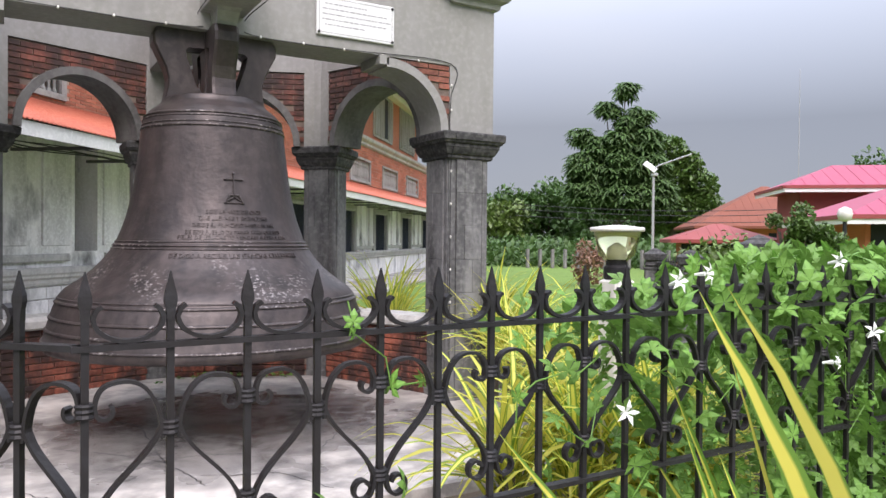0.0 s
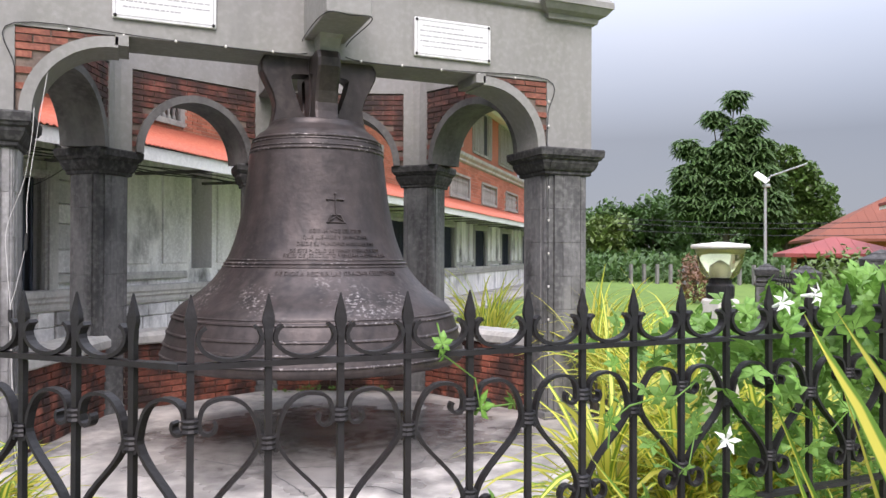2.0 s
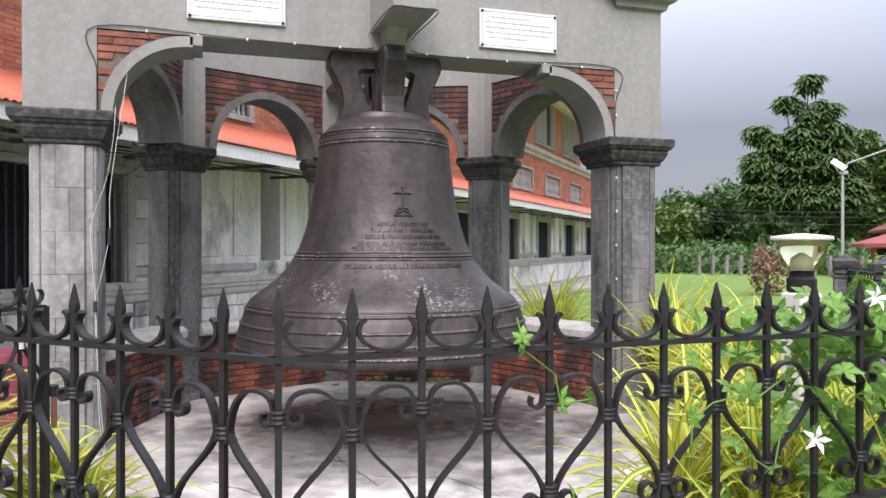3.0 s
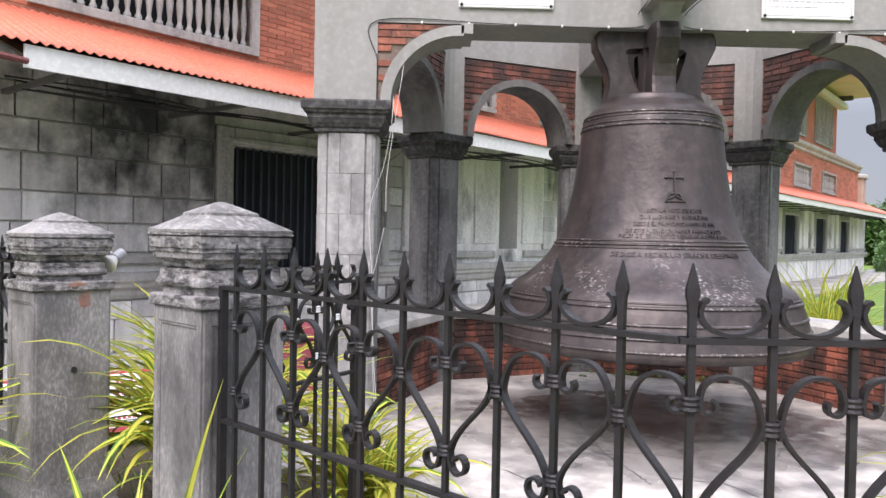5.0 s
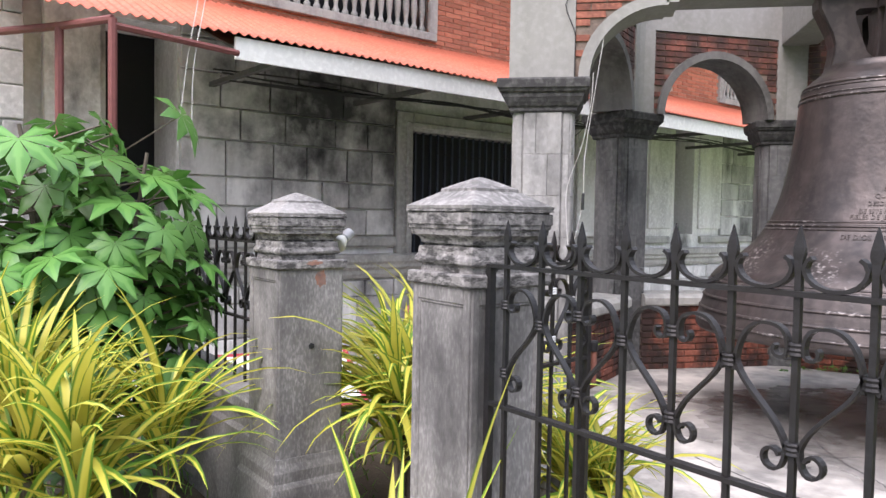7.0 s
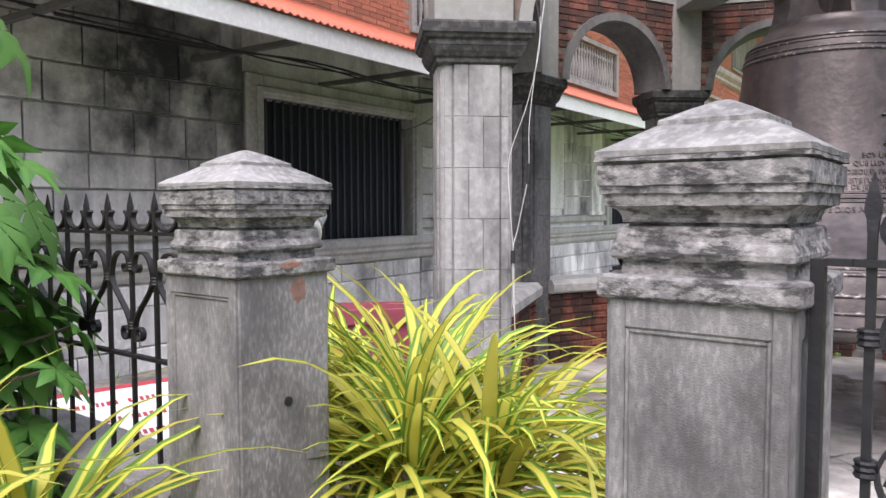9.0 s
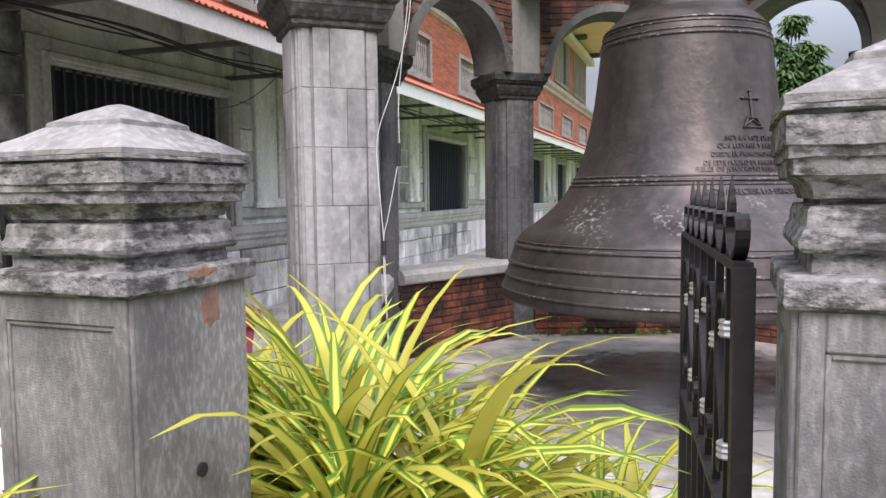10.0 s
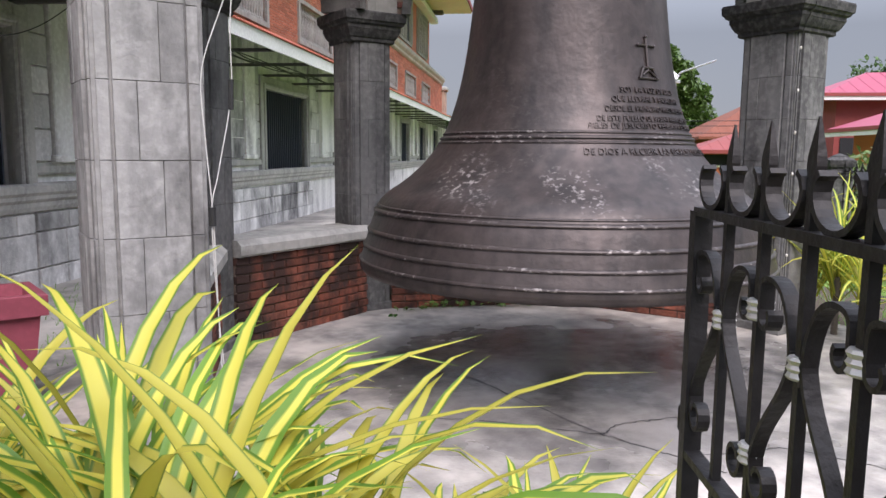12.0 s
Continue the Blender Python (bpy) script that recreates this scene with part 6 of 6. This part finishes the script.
cable("string_light", [(-1.9, -0.218, 2.22), (-1.9, -0.218, 2.5), (-1.9, -0.218, 2.775), (-1.0, -0.218, 2.768), (-0.13, -0.218, 2.77), (-0.115, -0.23, 2.87), (-0.108, -0.86, 2.872), (0.05, -0.89, 2.872), (0.208, -0.86, 2.872), (0.212, -0.23, 2.87), (0.26, -0.218, 2.77), (1.0, -0.218, 2.768), (1.9, -0.218, 2.778), (1.905, -0.218, 2.5), (1.9, -0.218, 2.24), (1.905, -0.315, 2.18), (1.905, -0.23, 1.95), (1.905, -0.222, 1.2), (1.905, -0.222, 0.1)], 0.0035, M_WIREB, "thin dark string light cable along the beam and a pillar")
bulb = Mesh().lathe([(0.003, -0.012), (0.008, -0.004), (0.006, 0.01)], 8).data("bulb", M_PLAST, True)
for i, (x, z) in enumerate([(-1.6 + 0.32 * k, 2.764) for k in range(11)] + [(1.908, 2.6), (1.908, 2.4)]):
    o = new("string_bulb", bulb)
    o.matrix_world = Matrix.Translation((x, -0.222, z))
    tagged(o, "tiny clear bulb on the string light cable", "bulb", "string bulbs")
for i in range(7):
    o = new("string_bulb", bulb)
    o.matrix_world = Matrix.Translation((1.908, -0.227, 1.9 - 0.27 * i))
    tagged(o, "tiny clear bulb on the string light cable", "bulb", "string bulbs")

# cables below the church awning
def chp(s_, y, z):
    return tuple(CH @ Vector((s_, y, z)))
for k in range(4):
    rr_ = random.Random(60 + k)
    pts = [chp(-2.7 + 1.1 * i, -0.35 - 0.2 * k + rr_.uniform(-0.05, 0.05), 2.52 - 0.05 * k + rr_.uniform(-0.07, 0.03)) for i in range(12)]
    cable("black_cable", pts, 0.008, M_WIREB, "sagging black cable under the church awning")
for k, o in enumerate((0.0, 0.05)):
    cable("white_wire", [chp(-3.15 + o, -1.36, 3.6), chp(-3.2 + o, -1.37, 2.9), chp(-3.3 + o, -1.38, 2.3), chp(-3.36 + o * 2, -1.38, 1.75)], 0.0035, M_WIRE, "white wire hanging in front of the awning")
cable("thin_wire", [chp(1.6, -1.0, 2.6), chp(1.3, -0.9, 2.25), chp(0.9, -0.7, 2.0), chp(0.2, -0.4, 1.95), chp(-0.2, -0.2, 2.0)], 0.004, M_WIREB, "thin wire sagging in front of a window")

# rust red pipe frame beside the church
pf = thing("pipe_frame", "rust red steel pipe frame standing beside the church", "frame")
for x, y in ((-4.75, -0.96), (-5.17, -0.9)):
    part("post", Mesh().tube([(x, y, -0.12), (x, y, 2.5)], 0.028, 8), M_REDPIPE, pf)
part("top_bar", Mesh().tube([(-4.75, -0.96, 2.5), (-5.17, -0.9, 2.48), (-6.2, -0.8, 2.46)], 0.026, 8), M_REDPIPE, pf)
part("tie_bar", Mesh().tube([(-4.75, -0.96, 2.46), (-4.31, -0.13, 2.46)], 0.024, 8), M_REDPIPE, pf)

# board lying behind the fence, and a planter
bd_ = thing("sign_board", "white sign board with a red border lying behind the fence", "sign", at(-3.72, -0.75, 0.02, 35) @ Matrix.Rotation(radians(-62), 4, "X"))
part("board", Mesh().box(-0.62, 0.62, -0.012, 0.0, 0, 0.62, None, 0.003), M_SIGNR, bd_, "red edged board")
part("face", Mesh().box(-0.58, 0.58, -0.016, -0.011, 0.04, 0.58), M_SIGN, bd_, "white face")
ln = Mesh()
for k in range(4):
    x = -0.52
    rr_ = random.Random(90 + k)
    while x < 0.5:
        w = rr_.uniform(0.012, 0.022)
        ln.box(x, x + w, -0.018, -0.015, 0.47 - 0.12 * k, 0.50 - 0.12 * k)
        x += w + rr_.choice((0.012, 0.012, 0.012, 0.05))
part("text_bar", ln, M_SIGNR, bd_, kind="stuff")
pm = Mesh()
pm.loft([[(sx * a, sy * b_, z) for sx, sy in ((-1, -1), (1, -1), (1, 1), (-1, 1))] for a, b_, z in ((0.36, 0.14, 0), (0.41, 0.18, 0.44), (0.44, 0.21, 0.445), (0.44, 0.21, 0.54), (0.435, 0.205, 0.545), (0.40, 0.17, 0.545), (0.39, 0.16, 0.48))])
pot = solid("planter", pm, M_POT, "faded maroon trough planter with a thick rim behind a pillar", "planter", at(-2.82, 0.98, 0.0, 5))
fl = thing("flood_lamp", "small white round lamp fixed on a gate pillar", "lamp", at(-2.845, -2.19, 1.185))
AIM = Matrix.Rotation(radians(-62), 4, "X") @ Matrix.Rotation(radians(14), 4, "Y")
part("bracket", Mesh().tube([(-0.12, -0.06, -0.01), (-0.05, -0.02, 0.02), (0, 0, 0.03)], 0.012, 8), M_STEEL, fl)
part("socket", Mesh().lathe([(0.012, -0.075), (0.022, -0.07), (0.024, -0.02), (0.028, -0.012)], 16, AIM @ Matrix.Rotation(radians(180), 4, "X")), M_STEEL, fl, "grey lamp socket", smooth=True)
part("reflector", Mesh().lathe([(0.018, -0.02), (0.026, 0.0), (0.036, 0.022), (0.038, 0.034), (0.030, 0.040), (0.004, 0.042)], 18, AIM @ Matrix.Rotation(radians(180), 4, "X")), M_PLAST, fl, smooth=True)
sc = Mesh()
r = random.Random(71)
for i in range(26):
    a = r.uniform(0, 6.28)
    sc.add([(0.05 * math.cos(a) * r.random(), 0.05 * math.sin(a) * r.random(), r.random() * 0.03) for _ in range(3)], [(0, 1, 2)])
solid("plastic_scrap", sc, M_LEAF, "crumpled green plastic scrap on the slab", "litter", at(-0.05, 1.62, 0.003))

# weeds at the foot of the back walls
wd = Mesh()
for i in range(60):
    a = radians(r.uniform(50, 88))
    q = 1.78 + r.uniform(-0.03, 0.03)
    lobed(wd, leaf_pose((q * math.cos(a), q * math.sin(a), r.uniform(0.01, 0.05)), r.uniform(0, 360), r.uniform(0, 60)), r.uniform(0.015, 0.04), 5, 0.6)
solid("weeds", wd, M_VINE, "small green weeds along the wall foot", "weeds", kind="stuff", uv=True)
gm = Mesh()
r = random.Random(33)
for i in range(9000):
    a = r.uniform(0, 2 * math.pi)
    q = r.uniform(2.7, 4.9)
    x, y = q * math.cos(a), q * math.sin(a)
    if -2.8 < x < -1.1 and -3.2 < y < -1.6:
        continue
    strap_leaf(gm, (x, y, -0.1), r.uniform(0, 360), r.uniform(40, 85), r.uniform(0.05, 0.16), 0.008, 60, r, 3)
solid("bed_grass", gm, M_VINE, "short green grass and weeds in the bed", "grass", kind="stuff", uv=True)

# fine cracks in the slab
r = random.Random(3)
for pts in (((-0.75, 0.7), (-0.43, 0.12), (-0.43, -0.81), (-0.37, -1.11), (-0.3, -1.4)), ((-1.0, -0.2), (-0.71, -0.48), (-0.42, -0.84), (-0.28, -0.79), (-0.05, -0.85), (0.3, -0.95)), ((0.5, -1.0), (0.8, -0.6), (1.3, -0.5)), ((-0.3, -1.2), (0.1, -1.35), (0.3, -1.8)), ((-1.2, -1.0), (-0.9, -1.4), (-0.95, -1.85))):
    m = Mesh()
    fine = []
    for (x0, y0), (x1, y1) in zip(pts, pts[1:]):
        for k in range(9):
            t = k / 9
            fine.append((x0 + (x1 - x0) * t + r.uniform(-0.012, 0.012), y0 + (y1 - y0) * t + r.uniform(-0.012, 0.012)))
    for (x0, y0), (x1, y1) in zip(fine, fine[1:]):
        d = Vector((x1 - x0, y1 - y0, 0)).normalized()
        n_ = Vector((-d.y, d.x, 0)) * r.uniform(0.002, 0.0045)
        m.add([(x0 - n_.x, y0 - n_.y, 0.0015), (x0 + n_.x, y0 + n_.y, 0.0015), (x1 + n_.x, y1 + n_.y, 0.0015), (x1 - n_.x, y1 - n_.y, 0.0015)], [(0, 3, 2, 1)])
    part("crack", m, M_DARK, slab)

# ---- pieces: bricks of the low walls and stones of the church ----
brick_w, brick_h, gap = 0.21, 0.056, 0.009
rb_ = random.Random(44)
BR = {}
def brick_mesh(w):
    key = round(w, 2)
    if key not in BR:
        BR[key] = Mesh().box(-key / 2, key / 2, -0.03, 0.03, 0, brick_h - gap, None, 0.004).data("brick", M_BRICKP)
    return BR[key]
for t, L0 in LOWW:
    for side in (0, 180):
        for j in range(10):
            x = -L0 - (brick_w / 2 if j % 2 else 0)
            while x < L0:
                a, b2 = max(x, -L0), min(x + brick_w - gap, L0)
                if b2 - a > 0.04:
                    part("brick", brick_mesh(b2 - a), None, t, m=rotz(side) @ Matrix.Translation(((a + b2) / 2, -0.108 - rb_.uniform(0, 0.007), j * brick_h + 0.002)))
                x += brick_w
ST = {}
def stone_mesh(w, h):
    key = (round(w, 2), round(h, 2))
    if key not in ST:
        ST[key] = Mesh().box(0, key[0], -0.02, 0.05, 0, key[1], None, 0.008).data("stone_block", M_WALLST)
    return ST[key]
rs_ = random.Random(12)
for (x0, x1, z0, z1, *deep) in ((-4.5, -4.08, -0.1, 3.0, -0.24), (-4.0, -3.47, -0.1, 0.64), (-2.85, -0.56, -0.1, 0.64), (-2.85, -0.56, 1.1, 3.0), (2.07, 4.6, -0.1, 0.64), (-0.55, 2.05, -0.1, 0.64), (4.7, 10.6, -0.1, 0.64), (5.95, 7.66, 1.1, 2.9), (2.07, 2.34, 1.1, 3.0), (10.42, 11.1, 1.1, 2.9)):
    z = z0
    while z < z1 - 0.05:
        h = min(rs_.uniform(0.24, 0.34), z1 - z)
        x = x0
        while x < x1 - 0.02:
            w = min(rs_.uniform(0.26, 0.56), x1 - x)
            if x1 - x - w < 0.12:
                w = x1 - x
            part("stone_block", stone_mesh(max(0.03, w - 0.01), max(0.03, h - 0.01)), None, church, m=Matrix.Translation((x + 0.004, sum(deep) - rs_.uniform(0, 0.008), z + 0.004)))
            x += w
        z += h
